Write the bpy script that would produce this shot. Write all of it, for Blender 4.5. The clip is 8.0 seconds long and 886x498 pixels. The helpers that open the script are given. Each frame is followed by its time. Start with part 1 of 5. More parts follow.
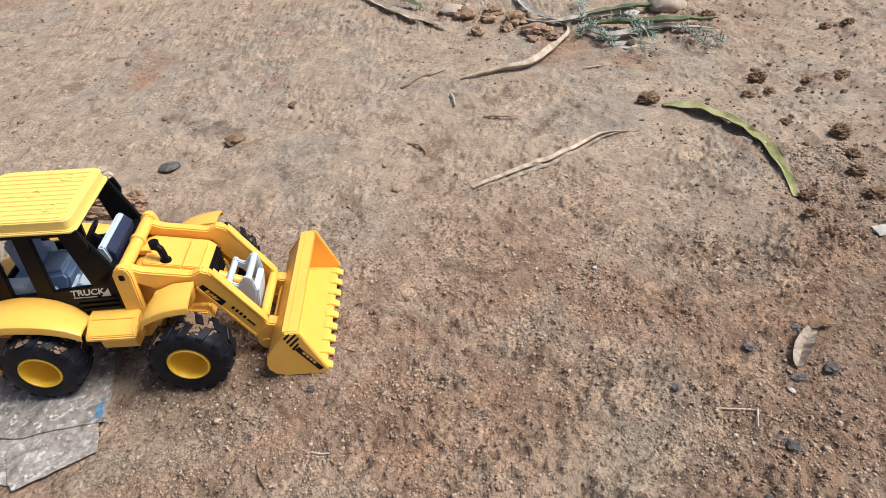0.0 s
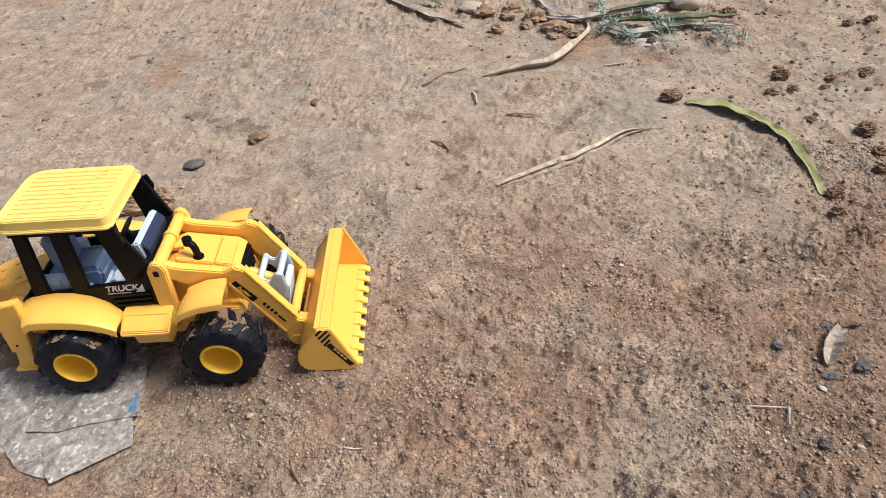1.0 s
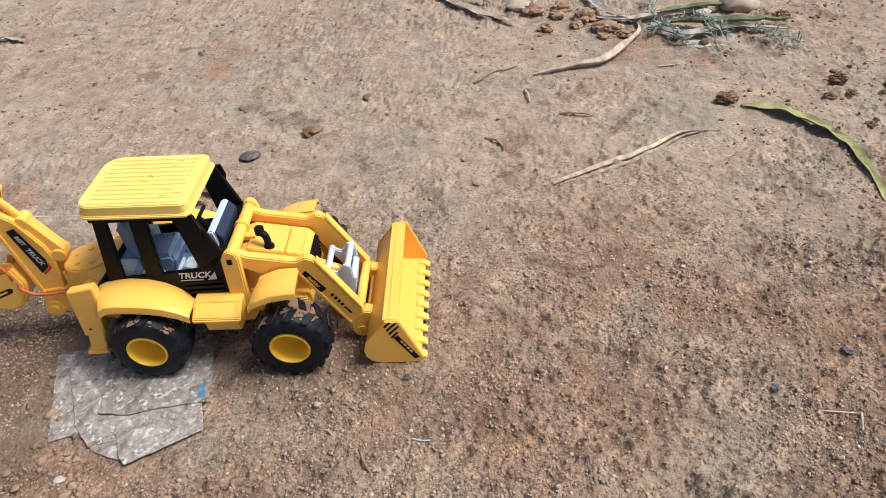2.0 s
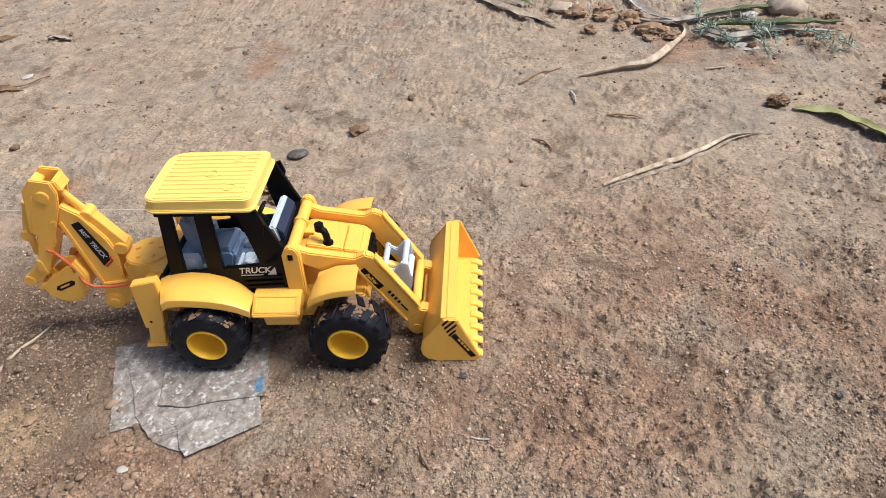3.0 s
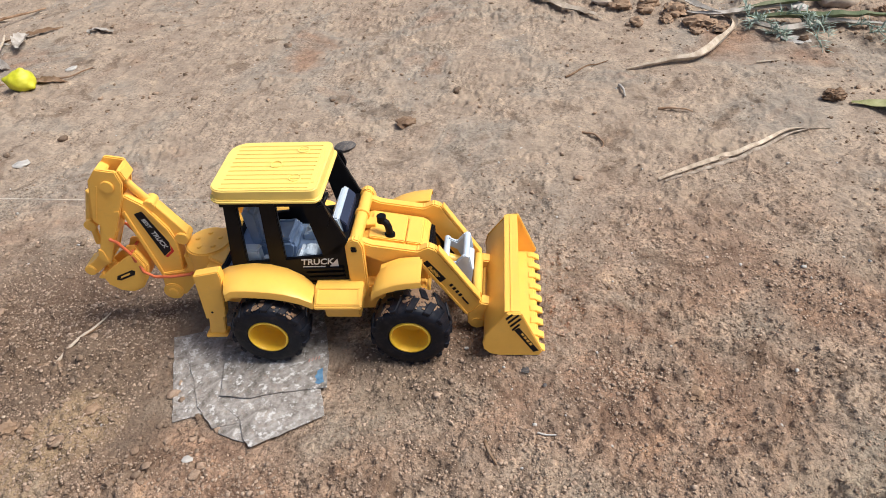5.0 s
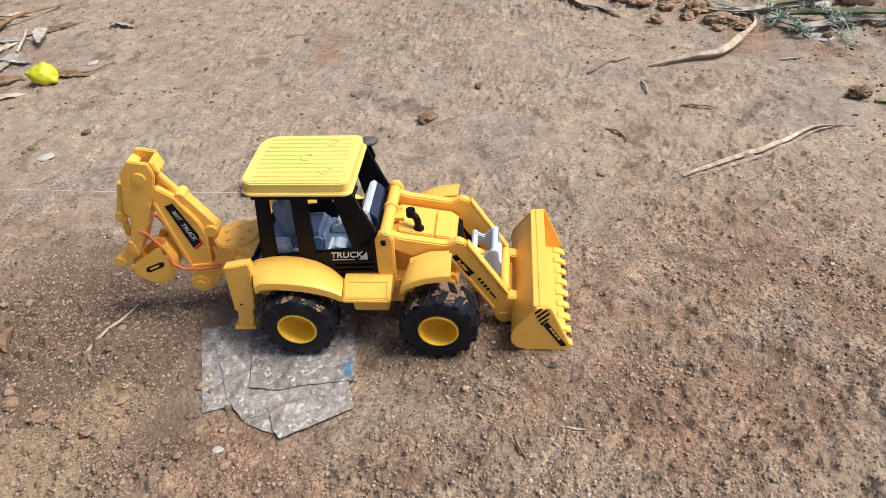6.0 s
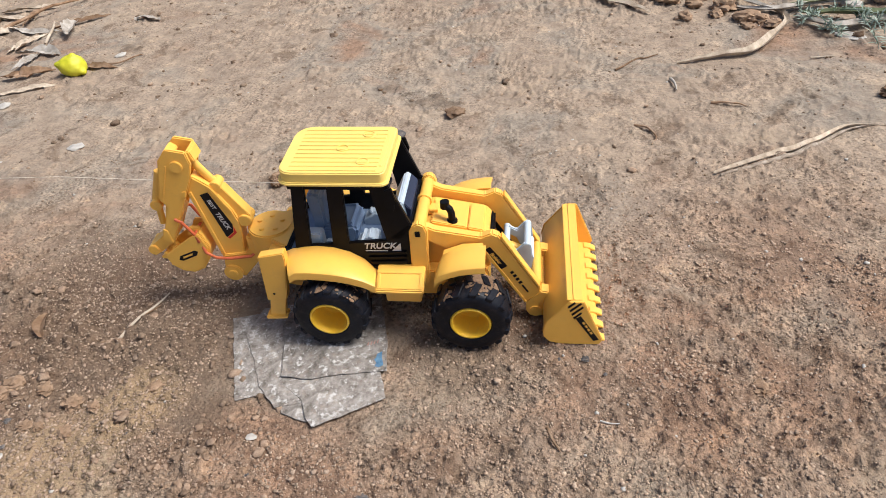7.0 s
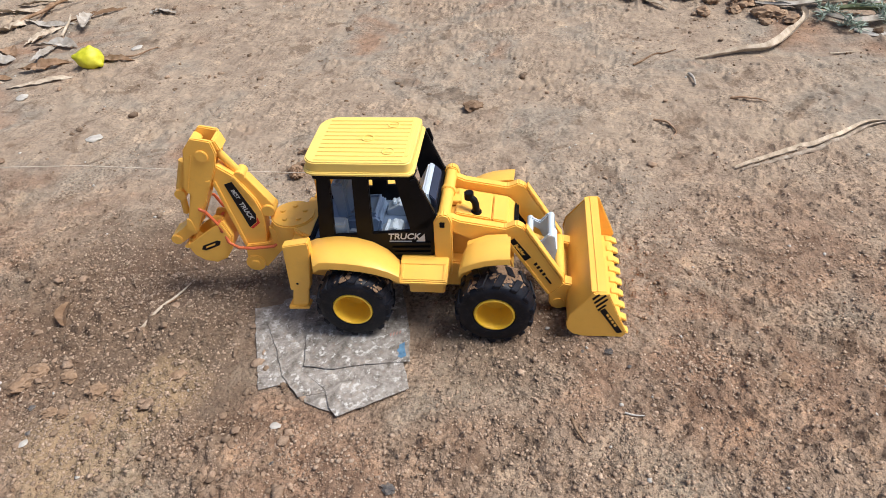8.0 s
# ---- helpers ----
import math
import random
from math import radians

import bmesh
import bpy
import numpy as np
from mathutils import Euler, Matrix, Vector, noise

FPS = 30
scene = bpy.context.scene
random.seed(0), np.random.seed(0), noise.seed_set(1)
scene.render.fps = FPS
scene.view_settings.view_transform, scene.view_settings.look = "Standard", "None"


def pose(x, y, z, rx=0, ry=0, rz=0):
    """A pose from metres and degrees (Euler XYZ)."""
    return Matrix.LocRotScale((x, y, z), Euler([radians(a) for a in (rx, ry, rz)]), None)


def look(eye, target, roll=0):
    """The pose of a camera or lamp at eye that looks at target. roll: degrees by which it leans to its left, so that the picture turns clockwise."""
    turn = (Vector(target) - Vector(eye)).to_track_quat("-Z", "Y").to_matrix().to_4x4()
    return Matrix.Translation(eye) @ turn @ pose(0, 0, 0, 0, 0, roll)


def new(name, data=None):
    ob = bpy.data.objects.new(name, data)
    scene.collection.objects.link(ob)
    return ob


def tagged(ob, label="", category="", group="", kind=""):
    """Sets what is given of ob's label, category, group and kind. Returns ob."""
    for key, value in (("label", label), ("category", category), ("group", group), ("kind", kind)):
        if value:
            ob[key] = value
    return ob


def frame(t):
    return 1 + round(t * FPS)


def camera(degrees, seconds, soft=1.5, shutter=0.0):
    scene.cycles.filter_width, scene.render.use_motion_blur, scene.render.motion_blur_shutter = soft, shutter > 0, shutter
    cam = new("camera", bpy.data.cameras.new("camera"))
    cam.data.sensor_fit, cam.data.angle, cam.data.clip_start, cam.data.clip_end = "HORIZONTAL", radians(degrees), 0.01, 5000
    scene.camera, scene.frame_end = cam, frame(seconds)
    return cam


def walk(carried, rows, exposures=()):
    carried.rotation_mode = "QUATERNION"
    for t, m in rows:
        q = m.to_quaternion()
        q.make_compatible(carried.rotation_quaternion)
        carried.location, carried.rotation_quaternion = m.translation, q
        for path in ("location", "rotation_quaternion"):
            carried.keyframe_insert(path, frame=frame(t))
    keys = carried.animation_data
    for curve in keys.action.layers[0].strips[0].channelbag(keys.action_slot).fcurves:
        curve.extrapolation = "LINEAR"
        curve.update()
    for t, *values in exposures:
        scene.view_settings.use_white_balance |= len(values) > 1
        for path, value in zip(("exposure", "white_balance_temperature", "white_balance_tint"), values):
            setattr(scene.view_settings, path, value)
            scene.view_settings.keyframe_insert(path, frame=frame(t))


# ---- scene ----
cam = camera(65.3, 8.0, soft=0.7)
PATH = [
    (0, (0.11, -0.259, 0.368), (0.022, 1.295, -0.888), -5.6),
    (0.5, (0.103, -0.26, 0.368), (0.006, 1.291, -0.89), -5.6),
    (1, (0.095, -0.261, 0.371), (-0.017, 1.288, -0.89), -6.0),
    (1.5, (0.078, -0.263, 0.373), (-0.055, 1.283, -0.888), -5.8),
    (3, (0.033, -0.269, 0.373), (-0.187, 1.278, -0.874), -6.1),
    (3.5, (0.026, -0.269, 0.372), (-0.208, 1.278, -0.874), -6.3),
    (4, (0.019, -0.269, 0.373), (-0.231, 1.274, -0.876), -6.5),
    (4.5, (0.009, -0.268, 0.371), (-0.251, 1.271, -0.88), -6.6),
    (6, (-0.014, -0.273, 0.371), (-0.305, 1.256, -0.885), -6.8),
    (6.5, (-0.022, -0.275, 0.37), (-0.328, 1.253, -0.884), -6.7),
    (7, (-0.029, -0.278, 0.369), (-0.353, 1.245, -0.887), -6.7),
    (7.5, (-0.037, -0.28, 0.367), (-0.367, 1.239, -0.891), -6.6),
    (8, (-0.042, -0.283, 0.366), (-0.38, 1.235, -0.892), -6.6),
]
walk(cam, [(t, look(eye, target, roll)) for t, eye, target, roll in PATH], exposures=[(0.0, 0.44), (8.0, 0.44)])

SUN_ELEVATION, SUN_AZIMUTH = 56.0, 88.0  # degrees; azimuth from +y towards +x
world = bpy.data.worlds.new("sky")
scene.world = world
world.use_nodes = True
wn = world.node_tree.nodes
sky = wn.new("ShaderNodeTexSky")
sky.sky_type, sky.sun_disc = "NISHITA", False
sky.sun_elevation, sky.sun_rotation = radians(SUN_ELEVATION), radians(SUN_AZIMUTH)
sky.dust_density, sky.ozone_density, sky.air_density = 3.5, 0.8, 0.75
world.node_tree.links.new(sky.outputs[0], wn["Background"].inputs[0])
wn["Background"].inputs[1].default_value = 0.102
sun_data = bpy.data.lights.new("sun", "SUN")
sun_data.energy, sun_data.angle, sun_data.color = 2.9, radians(26), (1.0, 0.995, 0.985)
sun = new("sun", sun_data)
se, sa = radians(SUN_ELEVATION), radians(SUN_AZIMUTH)
sun.matrix_world = look((3 * math.sin(sa) * math.cos(se), 3 * math.cos(sa) * math.cos(se), 3 * math.sin(se)), (0, 0, 0))


# ---- materials ----
def material(name, colours, rough=0.6, scale=40.0, bump=0.0, bump_scale=200.0, dust=0.0, metal=0.0, spread=0.0, island=False, spec=0.5, tight=0.2, octaves=0.6, fleck=None):
    """Noise between two or three colours, a fine grain over it, dust on top-facing wear patches and a small relief."""
    m = bpy.data.materials.new(name)
    m.use_nodes = True
    n, l = m.node_tree.nodes, m.node_tree.links
    b = n["Principled BSDF"]
    b.inputs["Roughness"].default_value, b.inputs["Metallic"].default_value = rough, metal
    b.inputs["Specular IOR Level"].default_value = spec
    at = n.new("ShaderNodeTexCoord").outputs["Object"]

    def grain(s, detail=6.0, r=0.6):
        t = n.new("ShaderNodeTexNoise")
        t.inputs["Scale"].default_value, t.inputs["Detail"].default_value, t.inputs["Roughness"].default_value = s, detail, r
        l.new(at, t.inputs["Vector"])
        return t.outputs[0]

    ramp = n.new("ShaderNodeValToRGB")
    stops = ramp.color_ramp.elements
    while len(stops) < len(colours):
        stops.new(0.5)
    for k, c in enumerate(colours):
        stops[k].position, stops[k].color = 0.5 - tight + 2 * tight * k / max(1, len(colours) - 1), (*c, 1)
    l.new(grain(scale, 9.0, octaves), ramp.inputs[0])
    out = ramp.outputs[0]
    if spread:
        rnd = n.new("ShaderNodeNewGeometry").outputs["Random Per Island"] if island else n.new("ShaderNodeObjectInfo").outputs["Random"]
        rng = n.new("ShaderNodeMapRange")
        rng.inputs["To Min"].default_value, rng.inputs["To Max"].default_value = 1 - spread, 1 + spread
        l.new(rnd, rng.inputs["Value"])
        hsv = n.new("ShaderNodeHueSaturation")
        l.new(rng.outputs[0], hsv.inputs["Value"])
        l.new(out, hsv.inputs["Color"])
        out = hsv.outputs[0]
    if fleck:
        fr = n.new("ShaderNodeValToRGB")
        fr.color_ramp.elements[0].position, fr.color_ramp.elements[1].position = 0.53, 0.60
        l.new(grain(scale * 1.5, 9.0, 0.8), fr.inputs[0])
        fm = n.new("ShaderNodeMix")
        fm.data_type = "RGBA"
        fm.inputs[7].default_value = (*fleck, 1)
        l.new(fr.outputs[0], fm.inputs[0])
        l.new(out, fm.inputs[6])
        out = fm.outputs[2]
    if dust:
        dr = n.new("ShaderNodeValToRGB")
        dr.color_ramp.elements[0].position, dr.color_ramp.elements[1].position = 0.52, 0.72
        dr.color_ramp.elements[1].color = (dust, dust, dust, 1)
        l.new(grain(scale * 2.3, 9.0, 0.75), dr.inputs[0])
        mix = n.new("ShaderNodeMix")
        mix.data_type = "RGBA"
        mix.inputs[7].default_value = (0.33, 0.22, 0.14, 1)
        l.new(dr.outputs[0], mix.inputs[0])
        l.new(out, mix.inputs[6])
        out = mix.outputs[2]
        rr = n.new("ShaderNodeMapRange")
        rr.inputs["To Min"].default_value, rr.inputs["To Max"].default_value = rough, 0.9
        l.new(dr.outputs[0], rr.inputs["Value"])
        l.new(rr.outputs[0], b.inputs["Roughness"])
    l.new(out, b.inputs["Base Color"])
    if bump:
        bp = n.new("ShaderNodeBump")
        bp.inputs["Distance"].default_value, bp.inputs["Strength"].default_value = bump, 0.8
        l.new(grain(bump_scale, 8.0, 0.7), bp.inputs["Height"])
        l.new(bp.outputs[0], b.inputs["Normal"])
    return m


def ground_material():
    """Trodden earth: broad patches, a mid mottling, fine light and dark grains, all at real size."""
    m = bpy.data.materials.new("trodden_earth")
    m.use_nodes = True
    n, l = m.node_tree.nodes, m.node_tree.links
    b = n["Principled BSDF"]
    b.inputs["Roughness"].default_value, b.inputs["Specular IOR Level"].default_value = 0.92, 0.2
    at = n.new("ShaderNodeTexCoord").outputs["Object"]

    def grain(s, detail, r, dist=0.0):
        t = n.new("ShaderNodeTexNoise")
        t.inputs["Scale"].default_value, t.inputs["Detail"].default_value, t.inputs["Roughness"].default_value = s, detail, r
        t.inputs["Distortion"].default_value = dist
        l.new(at, t.inputs["Vector"])
        return t.outputs[0]

    def ramp(src, stops):
        r = n.new("ShaderNodeValToRGB")
        e = r.color_ramp.elements
        while len(e) < len(stops):
            e.new(0.5)
        for k, (p, c) in enumerate(stops):
            e[k].position, e[k].color = p, (*c, 1)
        l.new(src, r.inputs[0])
        return r.outputs[0]

    def mixed(kind, a, c, fac):
        x = n.new("ShaderNodeMix")
        x.data_type, x.blend_type = "RGBA", kind
        l.new(a, x.inputs[6])
        l.new(c, x.inputs[7])
        if isinstance(fac, float):
            x.inputs[0].default_value = fac
        else:
            l.new(fac, x.inputs[0])
        return x.outputs[2]

    trodden = ramp(grain(5.5, 4, 0.55, 0.6), [(0.32, EARTH_BROWN), (0.42, EARTH_TAN), (0.5, EARTH_SAND), (0.58, EARTH_GREY), (0.68, EARTH_RED)])
    loose = ramp(grain(7.5, 5, 0.6, 0.6), [(0.30, EARTH_DAMP), (0.40, EARTH_RED), (0.5, EARTH_BROWN), (0.58, EARTH_TAN), (0.68, EARTH_DUN)])
    darker = ramp(grain(9.5, 5, 0.6, 0.6), [(0.3, (0.12, 0.078, 0.054)), (0.7, (0.225, 0.147, 0.10))])
    sep = n.new("ShaderNodeSeparateXYZ")
    l.new(at, sep.inputs[0])

    def spread(src, lo, hi, wob):
        a = n.new("ShaderNodeMath")
        a.operation, a.inputs[1].default_value = "MULTIPLY_ADD", wob
        l.new(grain(6.5, 4, 0.6), a.inputs[0])
        l.new(src, a.inputs[2])
        r = n.new("ShaderNodeMapRange")
        r.interpolation_type = "SMOOTHSTEP"
        r.inputs["From Min"].default_value, r.inputs["From Max"].default_value = lo + wob / 2, hi + wob / 2
        l.new(a.outputs[0], r.inputs["Value"])
        return r.outputs[0]

    # farther earth paler: trodden soil, plus sky sheen put into its colour
    hard = spread(sep.outputs[1], 0.08, 0.36, 0.3)
    broad = mixed("MIX", loose, trodden, hard)
    slant = n.new("ShaderNodeMath")  # the darker strip runs slantwise along one side
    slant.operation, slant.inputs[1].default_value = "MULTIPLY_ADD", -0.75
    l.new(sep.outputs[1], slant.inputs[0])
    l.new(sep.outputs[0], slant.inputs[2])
    broad = mixed("MIX", broad, darker, spread(slant.outputs[0], 0.2, 0.40, 0.2))
    away = n.new("ShaderNodeVectorMath")
    away.operation = "DISTANCE"
    away.inputs[1].default_value = (-0.1, 0.4, 0)
    l.new(at, away.inputs[0])
    plain = mixed("MIX", loose, trodden, ramp(grain(1.7, 5, 0.6), [(0.35, (0, 0, 0)), (0.65, (1, 1, 1))]))
    broad = mixed("MIX", broad, plain, spread(away.outputs["Value"], 0.95, 1.6, 0.4))
    mid = ramp(grain(48, 5, 0.65), [(0.34, (0.72, 0.68, 0.65)), (0.5, (1, 1, 1)), (0.66, (1.4, 1.36, 1.3))])
    fine = ramp(grain(330, 3.0, 0.6), [(0.36, (0.46, 0.42, 0.39)), (0.47, (0.98, 0.98, 0.98)), (0.61, (1.45, 1.43, 1.39))])
    calm = n.new("ShaderNodeMapRange")
    calm.inputs["To Min"].default_value, calm.inputs["To Max"].default_value = 1.0, 0.6
    l.new(hard, calm.inputs["Value"])
    out = mixed("MULTIPLY", broad, mid, calm.outputs[0])
    worn = n.new("ShaderNodeMapRange")
    worn.inputs["From Min"].default_value, worn.inputs["From Max"].default_value = 0.38, 0.60
    worn.inputs["To Min"].default_value, worn.inputs["To Max"].default_value = 0.08, 1.0
    l.new(grain(16, 6, 0.65), worn.inputs["Value"])
    grit = n.new("ShaderNodeMath")
    grit.operation = "MULTIPLY"
    l.new(worn.outputs[0], grit.inputs[0])
    l.new(calm.outputs[0], grit.inputs[1])
    out = mixed("MULTIPLY", out, fine, grit.outputs[0])
    # shade of small hollows put into the colour as darker specks
    pit_shade = ramp(grain(120, 4, 0.6), [(0.28, (0.78, 0.74, 0.71)), (0.36, (1, 1, 1))])
    out = mixed("MULTIPLY", out, pit_shade, 0.9)
    stain = ramp(grain(21, 7, 0.68, 0.8), [(0.36, (0.58, 0.53, 0.50)), (0.44, (1, 1, 1)), (0.59, (1, 1, 1)), (0.66, (1.30, 1.27, 1.20))])
    out = mixed("MULTIPLY", out, stain, 0.85)
    pale = ramp(grain(9.0, 8, 0.7), [(0.56, (0, 0, 0)), (0.68, (0.75, 0.75, 0.75))])
    tan = n.new("ShaderNodeRGB")
    tan.outputs[0].default_value = (*EARTH_PALE, 1)
    out = mixed("MIX", out, tan.outputs[0], pale)

    def soft_patch(x, y, r, soft):
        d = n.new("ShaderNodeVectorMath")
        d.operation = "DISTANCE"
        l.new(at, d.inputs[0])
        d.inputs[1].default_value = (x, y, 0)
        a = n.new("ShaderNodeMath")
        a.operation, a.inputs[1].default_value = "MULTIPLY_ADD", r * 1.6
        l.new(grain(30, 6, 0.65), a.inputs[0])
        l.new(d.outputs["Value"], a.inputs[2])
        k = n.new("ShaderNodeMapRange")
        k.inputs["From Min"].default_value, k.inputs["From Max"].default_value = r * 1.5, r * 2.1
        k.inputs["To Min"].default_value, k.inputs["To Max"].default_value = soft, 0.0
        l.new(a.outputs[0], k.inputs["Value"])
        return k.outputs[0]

    moist_shade = n.new("ShaderNodeRGB")
    moist_shade.outputs[0].default_value = (0.155, 0.102, 0.068, 1)
    # moist earth left of the boards, with the toy's soft shadow painted in
    out = mixed("MIX", out, moist_shade.outputs[0], soft_patch(-0.37, 0.075, 0.125, 0.8))
    # shade under the toy, painted into the earth colour
    out = mixed("MIX", out, moist_shade.outputs[0], soft_patch(-0.085, 0.065, 0.055, 0.55))
    # same brown tone at the boards' left front
    out = mixed("MIX", out, moist_shade.outputs[0], soft_patch(-0.28, -0.02, 0.045, 0.4))
    sand = n.new("ShaderNodeRGB")
    sand.outputs[0].default_value = (0.40, 0.285, 0.17, 1)
    out = mixed("MIX", out, sand.outputs[0], soft_patch(-0.316, -0.004, 0.028, 0.75))
    out = mixed("MIX", out, sand.outputs[0], soft_patch(-0.352, -0.060, 0.045, 0.65))
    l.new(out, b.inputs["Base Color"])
    b1 = n.new("ShaderNodeBump")
    b1.inputs["Distance"].default_value, b1.inputs["Strength"].default_value = 0.0042, 1.0
    l.new(grain(240, 4, 0.6), b1.inputs["Height"])
    b2 = n.new("ShaderNodeBump")
    b2.inputs["Distance"].default_value, b2.inputs["Strength"].default_value = 0.0012, 1.0
    l.new(grain(520, 3, 0.6), b2.inputs["Height"])
    l.new(calm.outputs[0], b2.inputs["Strength"])
    rub = n.new("ShaderNodeMapRange")
    rub.inputs["To Min"].default_value, rub.inputs["To Max"].default_value = 1.0, 0.4
    l.new(hard, rub.inputs["Value"])
    l.new(rub.outputs[0], b1.inputs["Strength"])
    l.new(b2.outputs[0], b1.inputs["Normal"])
    l.new(b1.outputs[0], b.inputs["Normal"])
    return m


EARTH_RED, EARTH_BROWN, EARTH_TAN, EARTH_DAMP = (0.27, 0.176, 0.120), (0.285, 0.208, 0.15), (0.295, 0.23, 0.172), (0.185, 0.12, 0.084)
EARTH_DUN = (0.275, 0.228, 0.172)
EARTH_SAND, EARTH_GREY, EARTH_PALE = (0.325, 0.255, 0.19), (0.275, 0.232, 0.184), (0.385, 0.30, 0.215)
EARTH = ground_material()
CRUMB = material("earth_crumbs", [(0.22, 0.15, 0.10), (0.35, 0.255, 0.185), (0.50, 0.39, 0.29)], 0.95, 300, 0.0006, 900, spread=0.28, island=True, spec=0.15)
CLOD = material("damp_clod", [(0.13, 0.078, 0.046), (0.21, 0.135, 0.085), (0.30, 0.205, 0.135)], 0.95, 180, 0.001, 700, spread=0.2, spec=0.15)
CLOD_DRY = material("dry_clod", [(0.19, 0.125, 0.082), (0.28, 0.195, 0.135), (0.38, 0.28, 0.20)], 0.95, 180, 0.001, 700, spread=0.4, island=True, spec=0.15)
RIDGE = material("dry_mud_ridge", [(0.22, 0.14, 0.085), (0.30, 0.20, 0.13), (0.40, 0.28, 0.185)], 0.95, 150, 0.001, 700, spec=0.15)
YELLOW = material("yellow_plastic", [(0.90, 0.495, 0.085), (0.94, 0.535, 0.10)], 0.38, 60, 0.00008, 900, dust=0.12)
# same yellow plastic, lightened: sky light on the roof put into the colour
ROOF_LIT = material("sky_lit_roof_yellow", [(0.86, 0.62, 0.16), (0.90, 0.66, 0.18)], 0.42, 60, 0.00008, 900, dust=0.10)
RIM = material("rim_yellow_plastic", [(0.86, 0.51, 0.035), (0.90, 0.56, 0.045)], 0.4, 80, dust=0.25)
BLACK = material("black_plastic", [(0.004, 0.004, 0.005), (0.008, 0.008, 0.010)], 0.36, 80, 0.00006, 900, spec=0.12)
RUBBER = material("tyre_rubber", [(0.004, 0.005, 0.008), (0.011, 0.013, 0.020)], 0.42, 90, 0.0002, 700, dust=0.07, spec=0.18)
MUD = material("caked_mud", [(0.15, 0.09, 0.055), (0.27, 0.18, 0.115)], 0.95, 200, 0.0008, 800, spec=0.1)
BLUE_GREY = material("blue_grey_plastic", [(0.17, 0.25, 0.40), (0.22, 0.31, 0.46)], 0.4, 70, dust=0.1)
PALE_GREY = material("pale_grey_plastic", [(0.48, 0.57, 0.66), (0.55, 0.64, 0.72)], 0.4, 70, dust=0.15)
NAVY = material("navy_plastic", [(0.015, 0.022, 0.05), (0.02, 0.03, 0.065)], 0.35, 70)
STICKER = material("black_sticker", [(0.012, 0.01, 0.012), (0.02, 0.017, 0.018)], 0.4, 90, spec=0.12)
WHITE = material("white_print", [(0.50, 0.51, 0.51), (0.64, 0.64, 0.63)], 0.5, 90)
RED = material("red_print", [(0.62, 0.03, 0.02), (0.7, 0.05, 0.03)], 0.5, 90)
BAND = material("orange_rubber_band", [(0.62, 0.12, 0.04), (0.72, 0.18, 0.07)], 0.5, 120)
BOARD = material("grey_weathered_board", [(0.12, 0.105, 0.09), (0.255, 0.23, 0.205), (0.37, 0.34, 0.305)], 0.9, 95, 0.0009, 420, dust=0.45, spread=0.12, spec=0.1, tight=0.12, octaves=0.8, fleck=(0.60, 0.58, 0.55))
BLUE_PAINT = material("blue_paint", [(0.04, 0.12, 0.22), (0.12, 0.25, 0.37)], 0.7, 300, dust=0.3)
STRAW = material("dry_leaf", [(0.31, 0.24, 0.175), (0.48, 0.395, 0.30), (0.64, 0.55, 0.44)], 0.75, 90, 0.0004, 400, spread=0.12, spec=0.15)
STRAW_GREY = material("grey_brown_leaf", [(0.18, 0.13, 0.095), (0.33, 0.27, 0.21), (0.48, 0.41, 0.335)], 0.8, 150, 0.0005, 400, spread=0.1, spec=0.15)
STRAW_PALE = material("bleached_leaf", [(0.22, 0.185, 0.15), (0.37, 0.33, 0.28), (0.52, 0.48, 0.43)], 0.75, 70, 0.0004, 400, spread=0.1, spec=0.15)
STRAW_BROWN = material("brown_dead_leaf", [(0.14, 0.08, 0.045), (0.24, 0.15, 0.09), (0.36, 0.25, 0.17)], 0.8, 80, 0.0004, 400, spread=0.2, spec=0.15)
GREEN = material("green_leaf", [(0.16, 0.16, 0.06), (0.26, 0.26, 0.11), (0.38, 0.37, 0.19)], 0.55, 60, 0.0003, 500, spec=0.15)
GREEN_DARK = material("dark_green_blade", [(0.07, 0.10, 0.05), (0.13, 0.16, 0.08), (0.22, 0.22, 0.13)], 0.6, 60, 0.0003, 500, spread=0.15, spec=0.15)
HERB = material("grey_green_herb", [(0.17, 0.225, 0.175), (0.28, 0.345, 0.28), (0.42, 0.475, 0.40)], 0.65, 120, spread=0.2, island=True, spec=0.15)
STONE = material("pale_stone", [(0.34, 0.26, 0.20), (0.44, 0.35, 0.27), (0.52, 0.43, 0.34)], 0.85, 110, 0.0008, 400, spread=0.12)
SLATE = material("dark_grey_stone", [(0.075, 0.07, 0.07), (0.125, 0.115, 0.11), (0.22, 0.195, 0.17)], 0.8, 200, 0.0008, 600, spread=0.3, spec=0.2, dust=0.4)
CHALK = material("white_chip", [(0.36, 0.33, 0.29), (0.55, 0.52, 0.47)], 0.8, 150, 0.0003, 500)
FRUIT = material("lemon_yellow_skin", [(0.40, 0.42, 0.012), (0.60, 0.57, 0.025), (0.72, 0.68, 0.07)], 0.5, 45, 0.0006, 160)
FADED = material("faded_red_print", [(0.42, 0.24, 0.20), (0.36, 0.16, 0.13)], 0.8, 300)
THREAD = material("pale_thread", [(0.6, 0.52, 0.42), (0.7, 0.62, 0.52)], 0.6, 200)


# ---- mesh helpers, in millimetres ----
def vert(bm, x, y, z):
    return bm.verts.new((x * 0.001, y * 0.001, z * 0.001))


